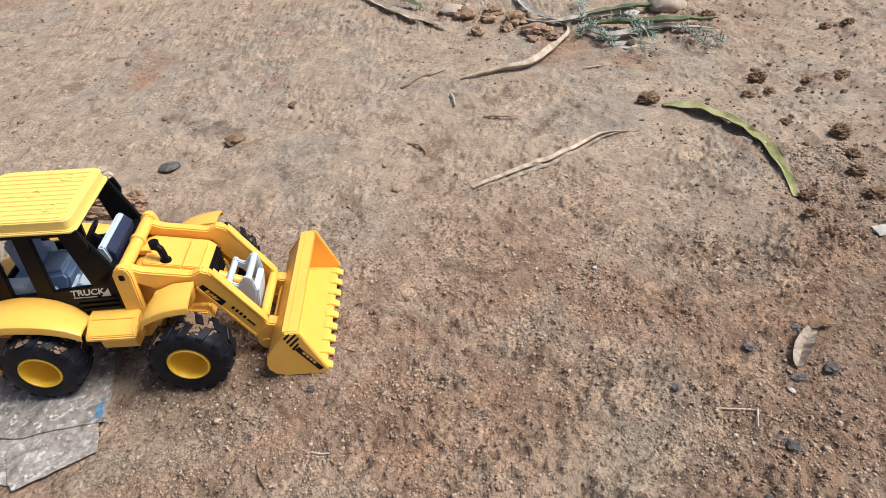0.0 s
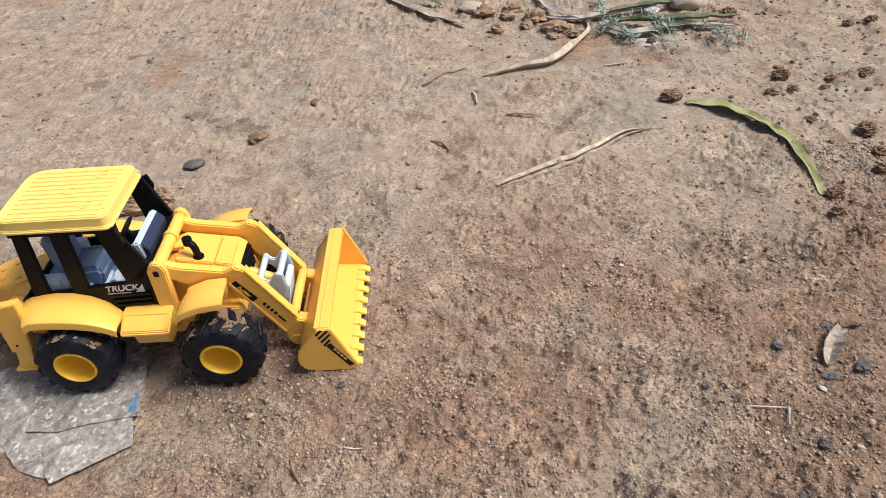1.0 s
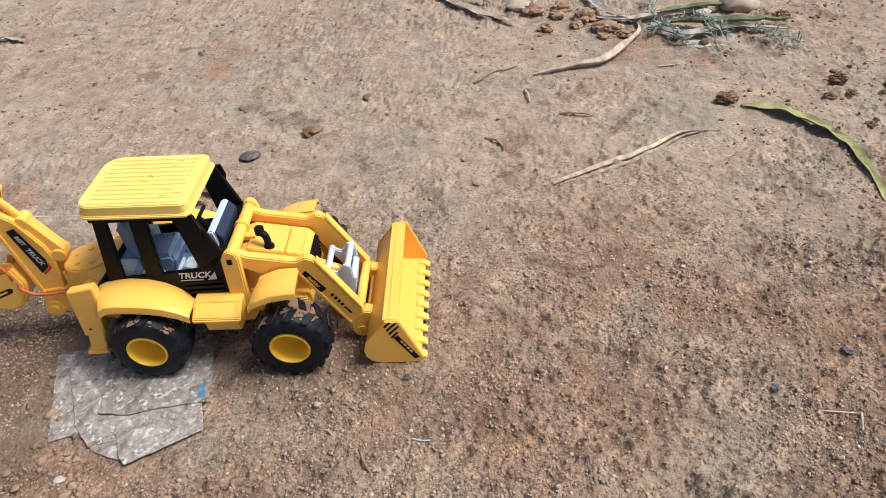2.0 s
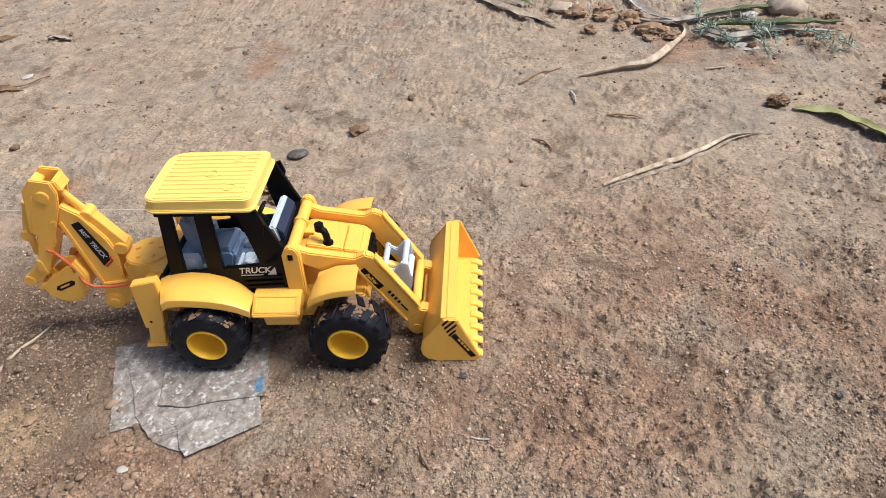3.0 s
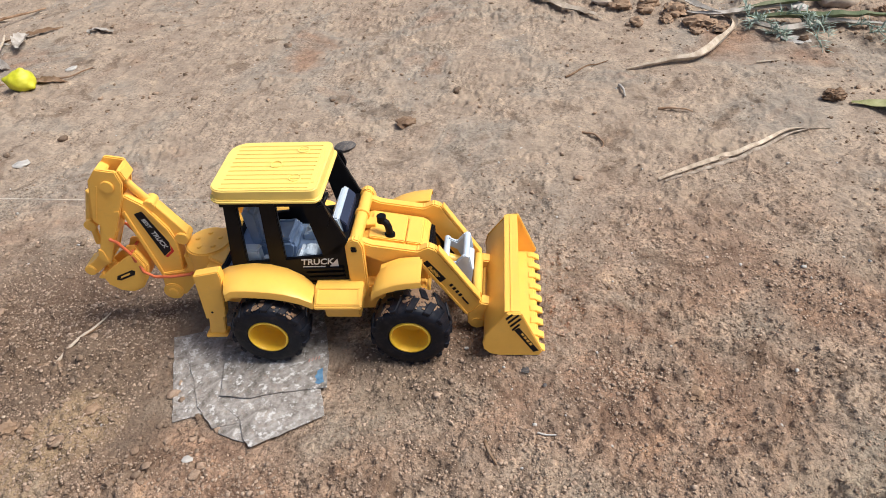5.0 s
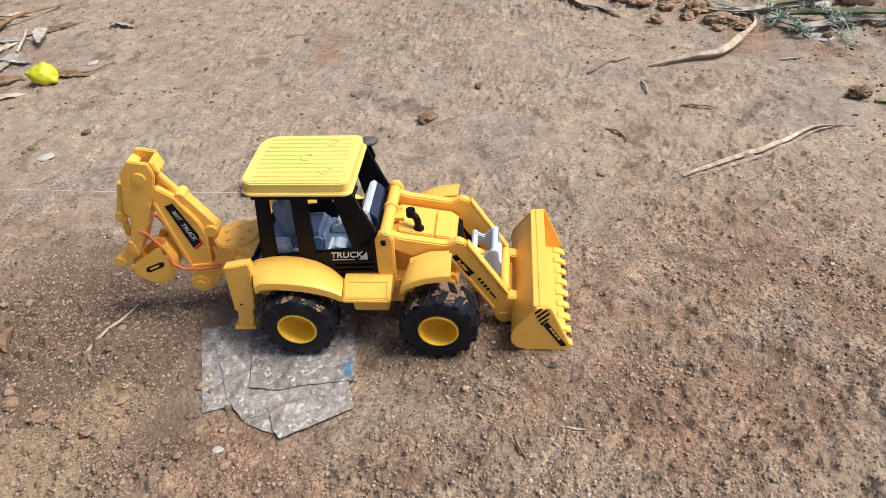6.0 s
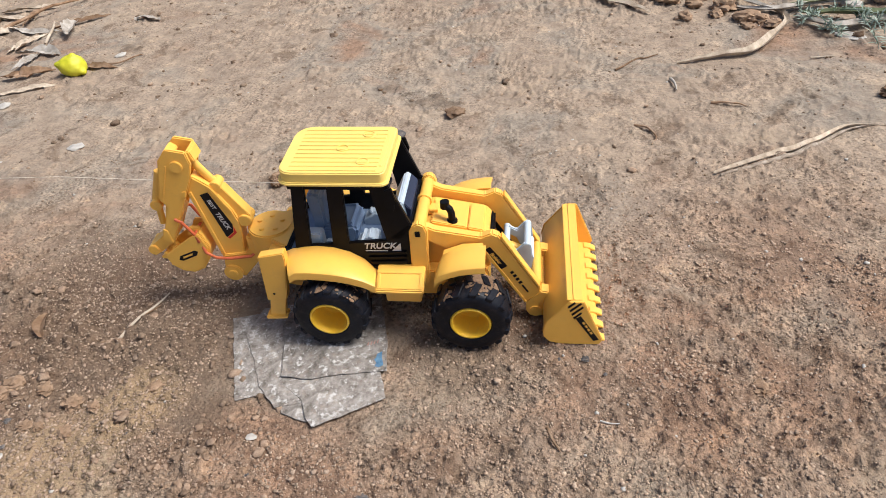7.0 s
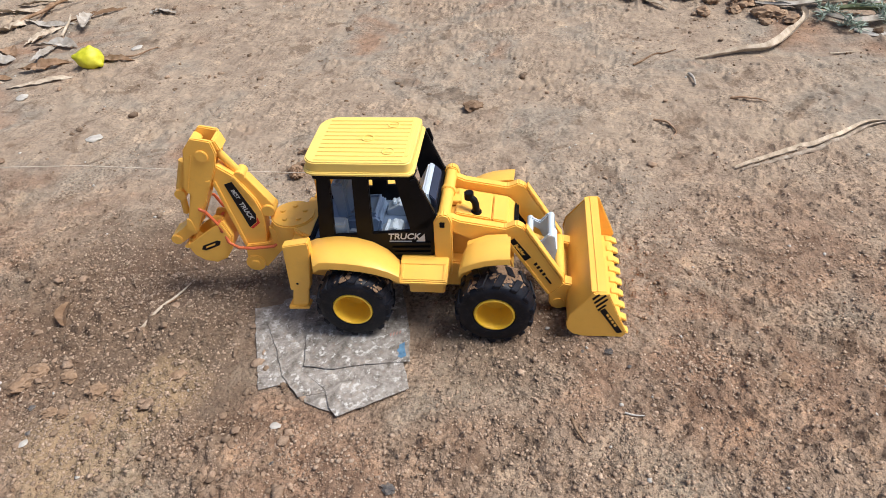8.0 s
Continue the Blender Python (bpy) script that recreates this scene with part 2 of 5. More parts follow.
def prism(bm, prof, a, b, axis="y"):
    """A closed outline pushed from a to b. axis y: outline in x, z; axis x: in y, z; axis z: in x, y."""
    place = {"y": lambda p, k: (p[0], k, p[1]), "x": lambda p, k: (k, p[0], p[1]), "z": lambda p, k: (p[0], p[1], k)}[axis]
    lo, hi = [vert(bm, *place(p, a)) for p in prof], [vert(bm, *place(p, b)) for p in prof]
    bm.faces.new(lo)
    bm.faces.new(hi[::-1])
    for i in range(len(prof)):
        j = (i + 1) % len(prof)
        bm.faces.new((lo[j], lo[i], hi[i], hi[j]))


def box(bm, x0, x1, y0, y1, z0, z1):
    prism(bm, [(x0, z0), (x1, z0), (x1, z1), (x0, z1)], y0, y1)


def circle(x, z, r, n=20):
    return [(x + r * math.cos(2 * math.pi * k / n), z + r * math.sin(2 * math.pi * k / n)) for k in range(n)]


def lathe(bm, prof, n=40, axis_at=(0, 0)):
    """A ring from a closed profile of (r, y), turned about the y axis."""
    rings = []
    for k in range(n):
        a = 2 * math.pi * k / n
        rings.append([vert(bm, axis_at[0] + r * math.cos(a), y, axis_at[1] + r * math.sin(a)) for r, y in prof])
    m = len(prof)
    for k in range(n):
        p, q = rings[k], rings[(k + 1) % n]
        for i in range(m):
            j = (i + 1) % m
            bm.faces.new((p[i], p[j], q[j], q[i]))


def pipe(bm, pts, r, n=8, closed=False):
    """A round bar along points."""
    pts = [Vector(p) for p in pts]
    rings = []
    for i, p in enumerate(pts):
        a = pts[i - 1] if i or closed else p
        b = pts[(i + 1) % len(pts)] if i + 1 < len(pts) or closed else p
        d = (b - a).normalized()
        u = d.cross(Vector((0.13, 0.31, 1.0) if abs(d.z) < 0.9 else (1, 0.2, 0))).normalized()
        v = d.cross(u)
        rings.append([vert(bm, *(p + (u * math.cos(2 * math.pi * k / n) + v * math.sin(2 * math.pi * k / n)) * (r(i / max(1, len(pts) - 1)) if callable(r) else r))) for k in range(n)])
    for i in range(len(rings) - (0 if closed else 1)):
        a, b = rings[i], rings[(i + 1) % len(rings)]
        for k in range(n):
            bm.faces.new((a[k], a[(k + 1) % n], b[(k + 1) % n], b[k]))
    if not closed:
        bm.faces.new(rings[0])
        bm.faces.new(rings[-1][::-1])


def sheet(bm, grid, thick):
    """A curved plate from rows of points, thickened downwards."""
    top = [[vert(bm, *p) for p in row] for row in grid]
    low = [[vert(bm, p[0], p[1], p[2] - thick) for p in row] for row in grid]
    R, C = len(grid), len(grid[0])
    for i in range(R - 1):
        for j in range(C - 1):
            bm.faces.new((top[i][j], top[i][j + 1], top[i + 1][j + 1], top[i + 1][j]))
            bm.faces.new((low[i][j], low[i + 1][j], low[i + 1][j + 1], low[i][j + 1]))
    rim = [(0, j) for j in range(C)] + [(i, C - 1) for i in range(1, R)] + [(R - 1, j) for j in range(C - 2, -1, -1)] + [(i, 0) for i in range(R - 2, 0, -1)]
    for k in range(len(rim)):
        a, b = rim[k], rim[(k + 1) % len(rim)]
        bm.faces.new((top[a[0]][a[1]], low[a[0]][a[1]], low[b[0]][b[1]], top[b[0]][b[1]]))


def soften(bm, width, seg=2, sharp=0.6):
    bmesh.ops.recalc_face_normals(bm, faces=bm.faces)
    edges = [e for e in bm.edges if len(e.link_faces) == 2 and e.calc_face_angle(0) > sharp]
    bmesh.ops.bevel(bm, geom=edges, offset=width * 0.001, segments=seg, affect="EDGES", clamp_overlap=True)


def part(name, bm, mat, parent=None, label="", smooth=0.6, recalc=True):
    if recalc:
        bmesh.ops.recalc_face_normals(bm, faces=bm.faces)
    me = bpy.data.meshes.new(name)
    bm.to_mesh(me)
    bm.free()
    if smooth:
        me.polygons.foreach_set("use_smooth", [True] * len(me.polygons))
        me.set_sharp_from_angle(angle=smooth)
    me.materials.append(mat)
    ob = new(name, me)
    if parent:
        ob.parent = parent
    return tagged(ob, label) if label else ob


def simple(name, mat, parent, make, bevel=0.5, label="", seg=2):
    bm = bmesh.new()
    make(bm)
    if bevel:
        soften(bm, bevel, seg)
    return part(name, bm, mat, parent, label)


def lettering(text, mat, parent, size, where, turn, shear=0.0, label=""):
    """Words in the built-in font as a thin raised mesh; where in millimetres."""
    cu = bpy.data.curves.new("words", "FONT")
    cu.body, cu.size, cu.extrude, cu.shear, cu.align_x, cu.align_y = text, size * 0.001, 0.00012, shear, "CENTER", "CENTER"
    cu.offset = size * 0.00002
    tmp = new("words", cu)
    me = bpy.data.meshes.new_from_object(tmp)
    bpy.data.objects.remove(tmp)
    me.materials.clear()
    me.materials.append(mat)
    ob = new("lettering", me)
    ob.parent = parent
    ob.matrix_basis = pose(where[0] * 0.001, where[1] * 0.001, where[2] * 0.001, *turn)
    return tagged(ob, label) if label else ob


# ---- ground ----
TABLE = np.random.RandomState(7).rand(256, 256)


def lattice(x, y):
    """Smooth noise in -1..1 on arrays."""
    i, j = np.floor(x).astype(int), np.floor(y).astype(int)
    u, v = x - i, y - j
    u, v = u * u * (3 - 2 * u), v * v * (3 - 2 * v)
    a, b = TABLE[i % 256, j % 256], TABLE[(i + 1) % 256, j % 256]
    c, d = TABLE[i % 256, (j + 1) % 256], TABLE[(i + 1) % 256, (j + 1) % 256]
    return 2 * ((a * (1 - u) + b * u) * (1 - v) + (c * (1 - u) + d * u) * v) - 1


def step(a, b, x):
    t = np.clip((x - a) / (b - a), 0, 1)
    return t * t * (3 - 2 * t)


def domes(x, y, cell, shift, fill):
    """Rounded crumbs packed unevenly, one to a cell: their height in metres."""
    u = x / cell + 0.5 * lattice(x / cell * 1.3 + shift, y / cell * 1.3 + 3.1) + 0.22 * lattice(x / cell * 3.4 + 5, y / cell * 3.4 + shift)
    v = y / cell + 0.5 * lattice(x / cell * 1.3 + 9.7, y / cell * 1.3 + shift) + 0.22 * lattice(x / cell * 3.4 + shift, y / cell * 3.4 + 8)
    i, j = np.floor(u).astype(int), np.floor(v).astype(int)
    top = np.zeros_like(u)
    for a in (-1, 0, 1):
        for b in (-1, 0, 1):
            p, q = (i + a + shift) % 256, (j + b + 2 * shift) % 256
            r = fill * (0.22 + 0.55 * TABLE[q, p] ** 2)
            d = ((u - i - a - 0.2 - 0.6 * TABLE[p, q]) ** 2 + (v - j - b - 0.2 - 0.6 * TABLE[(p + 91) % 256, q]) ** 2) / (r * r)
            top = np.maximum(top, r * np.clip(1 - d, 0, 1) ** 0.75)
    return top * cell


def height(x, y, crumbs=True):
    """Height of the earth at x, y in metres."""
    x, y = np.asarray(x, float), np.asarray(y, float)
    c, s = math.cos(0.5), math.sin(0.5)
    x2, y2 = c * x - s * y, s * x + c * y
    pad = step(0.0, 0.12, np.maximum(np.maximum(-0.34 - x, x - 0.03), np.maximum(-0.04 - y, y - 0.20)))  # worn flat
    h = -0.0009 + 0.0022 * (0.25 + 0.75 * pad) * lattice(x2 / 0.17 + 3.3, y2 / 0.17 + 9.1)
    loose = np.clip(0.48 + 0.75 * step(0.26, 0.02, y) + 0.7 * step(0.30, 0.48, x) + 0.5 * step(0.55, 0.75, y) + 0.45 * lattice(x2 / 0.09, y2 / 0.09), 0.12, 1.4)
    crumbly = np.clip(0.45 + 1.1 * lattice(x / 0.045 + 21, y / 0.045 + 77), 0.15, 1.6)
    h = h + 0.0019 * loose * lattice(x2 / 0.026 + 40, y2 / 0.026)
    n1 = lattice(x / 0.0105 + 11, y / 0.0105 + 5)
    h = h + 0.0016 * loose * crumbly * np.maximum(0, n1) ** 1.3 - 0.0009 * loose * np.maximum(0, -n1)
    if crumbs:
        crust = step(0.15, 0.4, y) * (1 - step(0.7, 0.9, y))
        scab = (1 - np.abs(lattice(x2 / 0.027 + 31, y2 / 0.027 + 17) + 0.35 * lattice(x / 0.009, y / 0.009))) ** 5
        h = h + crust * (0.0026 * np.clip(scab, 0, 1.2) * np.clip(0.3 + lattice(x / 0.08 + 3, y / 0.08 + 44), 0, 1) + 0.0010 * lattice(x / 0.014 + 7, y / 0.014 + 2))
        patch = np.clip(0.35 + 1.3 * lattice(x2 / 0.06 + 13, y2 / 0.06 + 57), 0, 1)
        h = h + np.clip(loose, 0, 1.1) * (0.30 + 0.45 * crumbly) * domes(x, y, 0.0075, 17, 0.95)
        h = h + (0.35 + 0.5 * np.clip(loose, 0, 1)) * patch * domes(x2, y2, 0.016, 71, 0.7) * 0.6
        h = h + (0.4 + 0.5 * np.clip(loose, 0, 1)) * (0.3 + 0.7 * crumbly) * domes(x2, y2, 0.0048, 130, 0.9) * 0.9
    under = step(0.012, -0.006, np.maximum(np.maximum(-0.285 - x, x + 0.135), np.maximum(-0.024 - y, y - 0.112)))
    h = h * (1 - 0.9 * under) - 0.0004 * under
    far = step(1.2, 4.0, np.hypot(x + 0.1, y - 0.4))
    return h * (1 - far) + far * 0.05 * lattice(x / 3.1, y / 3.1) * step(1.5, 6, np.hypot(x, y))


def hz(x, y):
    return float(height(np.array([x]), np.array([y]), False)[0]) + 0.0011


def spaced(*runs):
    out = []
    for a, b, d in runs:
        out.extend(np.arange(a, b - d * 0.5, d))
    out.append(runs[-1][1])
    return np.array(out)


def build_ground():
    wide = [1.6, 2.4, 3.6, 6, 10, 18, 35, 70, 150]
    xs = np.concatenate([-np.array(wide[::-1]), spaced((-1.2, -0.52, 0.0036), (-0.52, 0.48, 0.0017), (0.48, 0.95, 0.0032)), wide])
    ys = np.concatenate([-np.array(wide[::-1]) + 0.3, spaced((-0.5, -0.12, 0.02), (-0.12, 0.26, 0.0017), (0.26, 0.5, 0.0025), (0.5, 0.8, 0.004), (0.8, 1.2, 0.01)), wide])
    gx, gy = np.meshgrid(xs, ys)
    gz = height(gx, gy)
    co = np.stack([gx, gy, gz], -1).reshape(-1, 3)
    w, hgt = len(xs), len(ys)
    i = (np.arange(hgt - 1)[:, None] * w + np.arange(w - 1)[None]).ravel()
    quads = np.stack([i, i + 1, i + 1 + w, i + w], -1)
    me = bpy.data.meshes.new("ground")
    me.vertices.add(len(co))
    me.vertices.foreach_set("co", co.ravel())
    me.loops.add(quads.size)
    me.loops.foreach_set("vertex_index", quads.ravel())
    me.polygons.add(len(quads))
    me.polygons.foreach_set("loop_start", np.arange(0, quads.size, 4))
    me.polygons.foreach_set("use_smooth", np.ones(len(quads), bool))
    me.update(calc_edges=True)
    me.validate()
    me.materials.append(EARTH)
    return tagged(new("ground", me), "trodden reddish-brown bare earth with loose crumbs", "ground", kind="structure")


ground = build_ground()


def scatter(name, count, place, sizes, mat, label, seed, big=False):
    """Many tiny uneven lumps as one mesh."""
    rs = np.random.RandomState(seed)
    bm = bmesh.new()
    bmesh.ops.create_icosphere(bm, subdivisions=2 if big else 1, radius=1)
    bm.verts.ensure_lookup_table()
    base, tri = np.array([v.co[:] for v in bm.verts]), np.array([[v.index for v in f.verts] for f in bm.faces])
    bm.free()
    xy = place(rs, count)
    count = len(xy)
    s = sizes(rs, count)
    k = base[None] * (1 + (0.24 if big else 0.2) * rs.randn(count, len(base), 1)) * (s[:, None, None] * (0.65 + 0.7 * rs.rand(count, 1, 3)))
    a = rs.rand(count) * 6.283
    ca, sa_ = np.cos(a)[:, None], np.sin(a)[:, None]
    k = np.stack([k[..., 0] * ca - k[..., 1] * sa_, k[..., 0] * sa_ + k[..., 1] * ca, k[..., 2] * 0.62], -1)
    k[..., 0] += xy[:, 0, None]
    k[..., 1] += xy[:, 1, None]
    k[..., 2] += (height(xy[:, 0], xy[:, 1]) + s * 0.18)[:, None]
    co = k.reshape(-1, 3)
    faces = (tri[None] + (np.arange(count) * len(base))[:, None, None]).reshape(-1, 3)
    me = bpy.data.meshes.new(name)
    me.vertices.add(len(co))
    me.vertices.foreach_set("co", co.ravel())
    me.loops.add(faces.size)
    me.loops.foreach_set("vertex_index", faces.ravel())
    me.polygons.add(len(faces))
    me.polygons.foreach_set("loop_start", np.arange(0, faces.size, 3))
    me.polygons.foreach_set("use_smooth", np.ones(len(faces), bool))
    me.update(calc_edges=True)
    me.validate()
    me.materials.append(mat)
    return tagged(new(name, me), label, "soil", kind="stuff")


def spread_xy(x0, x1, y0, y1, keep):
    def place(rs, n):
        p = np.stack([rs.uniform(x0, x1, n), rs.uniform(y0, y1, n)], -1)
        return p[rs.rand(n) < keep(p[:, 0], p[:, 1])]
    return place


def looseness(x, y):
    clump = 0.5 + 0.5 * lattice(x / 0.05 + 8, y / 0.05 + 2)
    off_boards = 1 - step(0.02, 0.0, np.maximum(np.maximum(-0.27 - x, x + 0.145), np.maximum(-0.015 - y, y - 0.10)))
    return np.clip(0.10 + 0.55 * step(0.28, 0.0, y) + 0.5 * step(0.32, 0.5, x) + 0.35 * step(0.6, 0.8, y), 0, 1) * (0.25 + 0.9 * clump ** 2) * off_boards


scatter("earth_crumbs", 270000, spread_xy(-0.55, 0.5, -0.12, 0.32, looseness), lambda rs, n: np.clip(0.00064 * np.exp(0.42 * rs.randn(n)), 0, 0.0016), CRUMB, "loose brown crumbs of dry earth", 3)
scatter("earth_crumbs", 60000, spread_xy(-1.1, 0.85, 0.3, 1.1, looseness), lambda rs, n: np.clip(0.00092 * np.exp(0.42 * rs.randn(n)), 0, 0.0022), CRUMB, "scattered small crumbs of dry earth", 4)
scatter("gravel", 900, spread_xy(-0.6, 0.6, -0.12, 0.4, looseness), lambda rs, n: 0.0012 * np.exp(0.45 * rs.randn(n)), CRUMB, "small lumps of pale dry soil", 5, True)
scatter("clods_of_earth", 2200, spread_xy(-0.9, 0.7, 0.26, 0.95, lambda x, y: np.clip(0.15 + 1.1 * lattice(x / 0.07 + 5, y / 0.10 + 61), 0.04, 1)), lambda rs, n: 0.0013 * np.exp(0.5 * rs.randn(n)), CLOD_DRY, "small brown clods in patches on hard earth", 11, True)
scatter("gravel", 2200, spread_xy(-0.5, -0.2, -0.12, 0.2, lambda x, y: np.clip(0.1 + 0.9 * lattice(x / 0.05 + 15, y / 0.05 + 33), 0.03, 1)), lambda rs, n: 0.0013 * np.exp(0.5 * rs.randn(n)), CLOD_DRY, "small angular lumps of brown soil", 12, True)
scatter("light_grit", 420, spread_xy(-1.0, 0.7, -0.1, 0.9, lambda x, y: np.full(len(x), 0.8)), lambda rs, n: 0.0011 * np.exp(0.3 * rs.randn(n)), CHALK, "tiny white chips of grit", 6)
scatter("dark_grit", 600, spread_xy(-1.0, 0.7, -0.1, 0.9, lambda x, y: np.full(len(x), 0.8)), lambda rs, n: 0.0010 * np.exp(0.35 * rs.randn(n)), CLOD, "tiny dark crumbs of damp soil", 8)
scatter("dark_grit", 2600, spread_xy(0.26, 0.85, 0.1, 0.85, lambda x, y: np.clip(0.2 + 0.8 * lattice(x / 0.06, y / 0.06), 0.08, 1)), lambda rs, n: 0.0012 * np.exp(0.5 * rs.randn(n)), CLOD, "scattered dark crumbs of damp soil", 9, True)


# ---- toy backhoe loader: x forward, y to its left, z up, in millimetres from the ground under its middle ----
def both(name, mat, parent, make, bevel=0.5, label=""):
    """A part and its mirror image on the other side."""
    for side in (-1, 1):
        simple(name, mat, parent, lambda bm: make(bm, side), bevel, label)


def tyre_mesh(bm):
    lathe(bm, [(13.4, -11.0), (14.6, -12.4), (19, -12.6), (22.4, -12), (24.2, -10.5), (25.4, -7), (25.6, 0), (25.4, 7), (24.2, 10.5), (22.4, 12), (19, 12.6), (14.6, 12.4), (13.4, 11.0), (13.2, 0)], 48)


def lug_mesh(bm, side):
    p = []
    for r in (24.0, 27.2):
        for t, y in ((0.0, 0.6), (0.19, 0.6), (0.33, 11.8), (0.13, 11.8)):
            d = r - (1.5 if y > 5 else 0)
            p.append(vert(bm, d * math.cos(t - 0.1), side * y, d * math.sin(t - 0.1)))
    for f in ((0, 1, 2, 3), (4, 5, 6, 7), (0, 1, 5, 4), (1, 2, 6, 5), (2, 3, 7, 6), (3, 0, 4, 7)):
        bm.faces.new([p[i] for i in f])


LUGS = {}


def rim_mesh(bm, side):
    s = side
    lathe(bm, [(15.9, s * 11.4), (15.2, s * 12.4), (14.2, s * 12.4), (13.4, s * 10), (12.4, -s * 1), (10.5, -s * 4.5), (3, -s * 4.8), (3, -s * 11), (15.9, -s * 11)], 36)
    prism(bm, circle(0, 0, 4.0, 16), s * -5.2, s * -3.0)
    prism(bm, circle(0, 0, 1.6, 10), s * -3.2, s * -2.0)


def mud_mesh(bm, seed):
    """Cakes of mud pressed between the lugs."""
    rnd = random.Random(seed)
    for n in range(7):
        a, y = (rnd.uniform(0.4, 2.5), rnd.uniform(-10, 10)) if n > 1 else (rnd.uniform(0.9, 1.4), rnd.uniform(-7, 7))
        for _ in range(60 if n < 2 else 22):
            aa, yy, s = a + rnd.gauss(0, 0.13), max(-11, min(11, y + rnd.gauss(0, 2.8))), rnd.uniform(0.4, 1.4)
            g = bmesh.ops.create_icosphere(bm, subdivisions=1, radius=s * 0.001)
            for v in g["verts"]:
                v.co *= 1 + 0.35 * noise.noise(v.co * 900 + Vector((seed, a, y)))
                v.co = Vector((v.co.x * 1.25, v.co.y * 1.25, v.co.z * 0.42))
            bmesh.ops.rotate(bm, verts=g["verts"], matrix=Matrix.Rotation(math.pi / 2 - aa, 3, "Y"))
            bmesh.ops.translate(bm, verts=g["verts"], vec=Vector((25.4 * math.cos(aa), yy, 25.4 * math.sin(aa))) * 0.001)


def wheel(parent, x, side, seed):
    at = pose(x * 0.001, side * 0.051, 0.027, 0, 25 * seed, 0)
    grow = 1.065 if x > 0 else 1.035
    simple("wheel_rim", RIM, parent, lambda bm: rim_mesh(bm, side), 0, "deep-dished yellow plastic wheel").matrix_basis = at @ Matrix.Diagonal((0.91, 1.0, 0.91, 1.0))
    tyre = simple("tyre", RUBBER, parent, tyre_mesh, 0, "chunky black rubber tyre with dusty lugs")
    tyre.matrix_basis = at @ Matrix.Diagonal((grow, 1.0, grow, 1.0))
    for k in range(14):
        for s in (-1, 1):
            if s not in LUGS:
                LUGS[s] = simple("tread_lug", RUBBER, tyre, lambda bm: lug_mesh(bm, s), 0.5, seg=1)
                lug = LUGS[s]
            else:
                lug = new("tread_lug", LUGS[s].data)
                lug.parent = tyre
            lug.matrix_basis = pose(0, 0, 0, 0, 360 * (k + (0.5 if s > 0 else 0)) / 14, 0)
    m = simple("mud_cake", MUD, tyre, lambda bm: mud_mesh(bm, seed), 0, "dried brown mud stuck to the tread")
    m.matrix_basis = pose(0, 0, 0, 0, -25 * seed, 0)


def fender(bm, side, inner, outer, y_in, y_out, thick, lip):
    grid = []
    for (xi, zi), (xo, zo) in zip(inner, outer):
        row = []
        for t in (0.0, 0.35, 0.7, 0.92, 1.0):
            row.append((xi + (xo - xi) * t, side * (y_in + (y_out - y_in) * t), zi + (zo - zi) * t + 1.6 * math.sin(math.pi * t) - (0.8 if t == 1.0 else 0)))
        row.append((xo, side * (y_out + 0.5), zo - lip))
        grid.append(row)
    sheet(bm, grid, thick)


def roof_mesh(bm):
    def slab(inset, z0, z1):
        x0, x1, w = -79 + inset, -3 - inset, 32.5 - inset
        line = []
        for px, py, a0, c in ((x1, w, 0, 5.0), (x0, w, 90, 13.0), (x0, -w, 180, 10.0), (x1, -w, 270, 5.0)):
            px, py = px - math.copysign(c, px + 40), py - math.copysign(c, py)
            line += [(px + c * math.cos(radians(a0 + k * 18)), py + c * math.sin(radians(a0 + k * 18))) for k in range(6)]
        prism(bm, line, z0, z1, "z")
    slab(1.6, 120, 128.7)
    slab(0, 119, 121.6)


def rib_mesh(bm):
    box(bm, -70, -10.5, -2.1, 2.1, 128.2, 129.2)


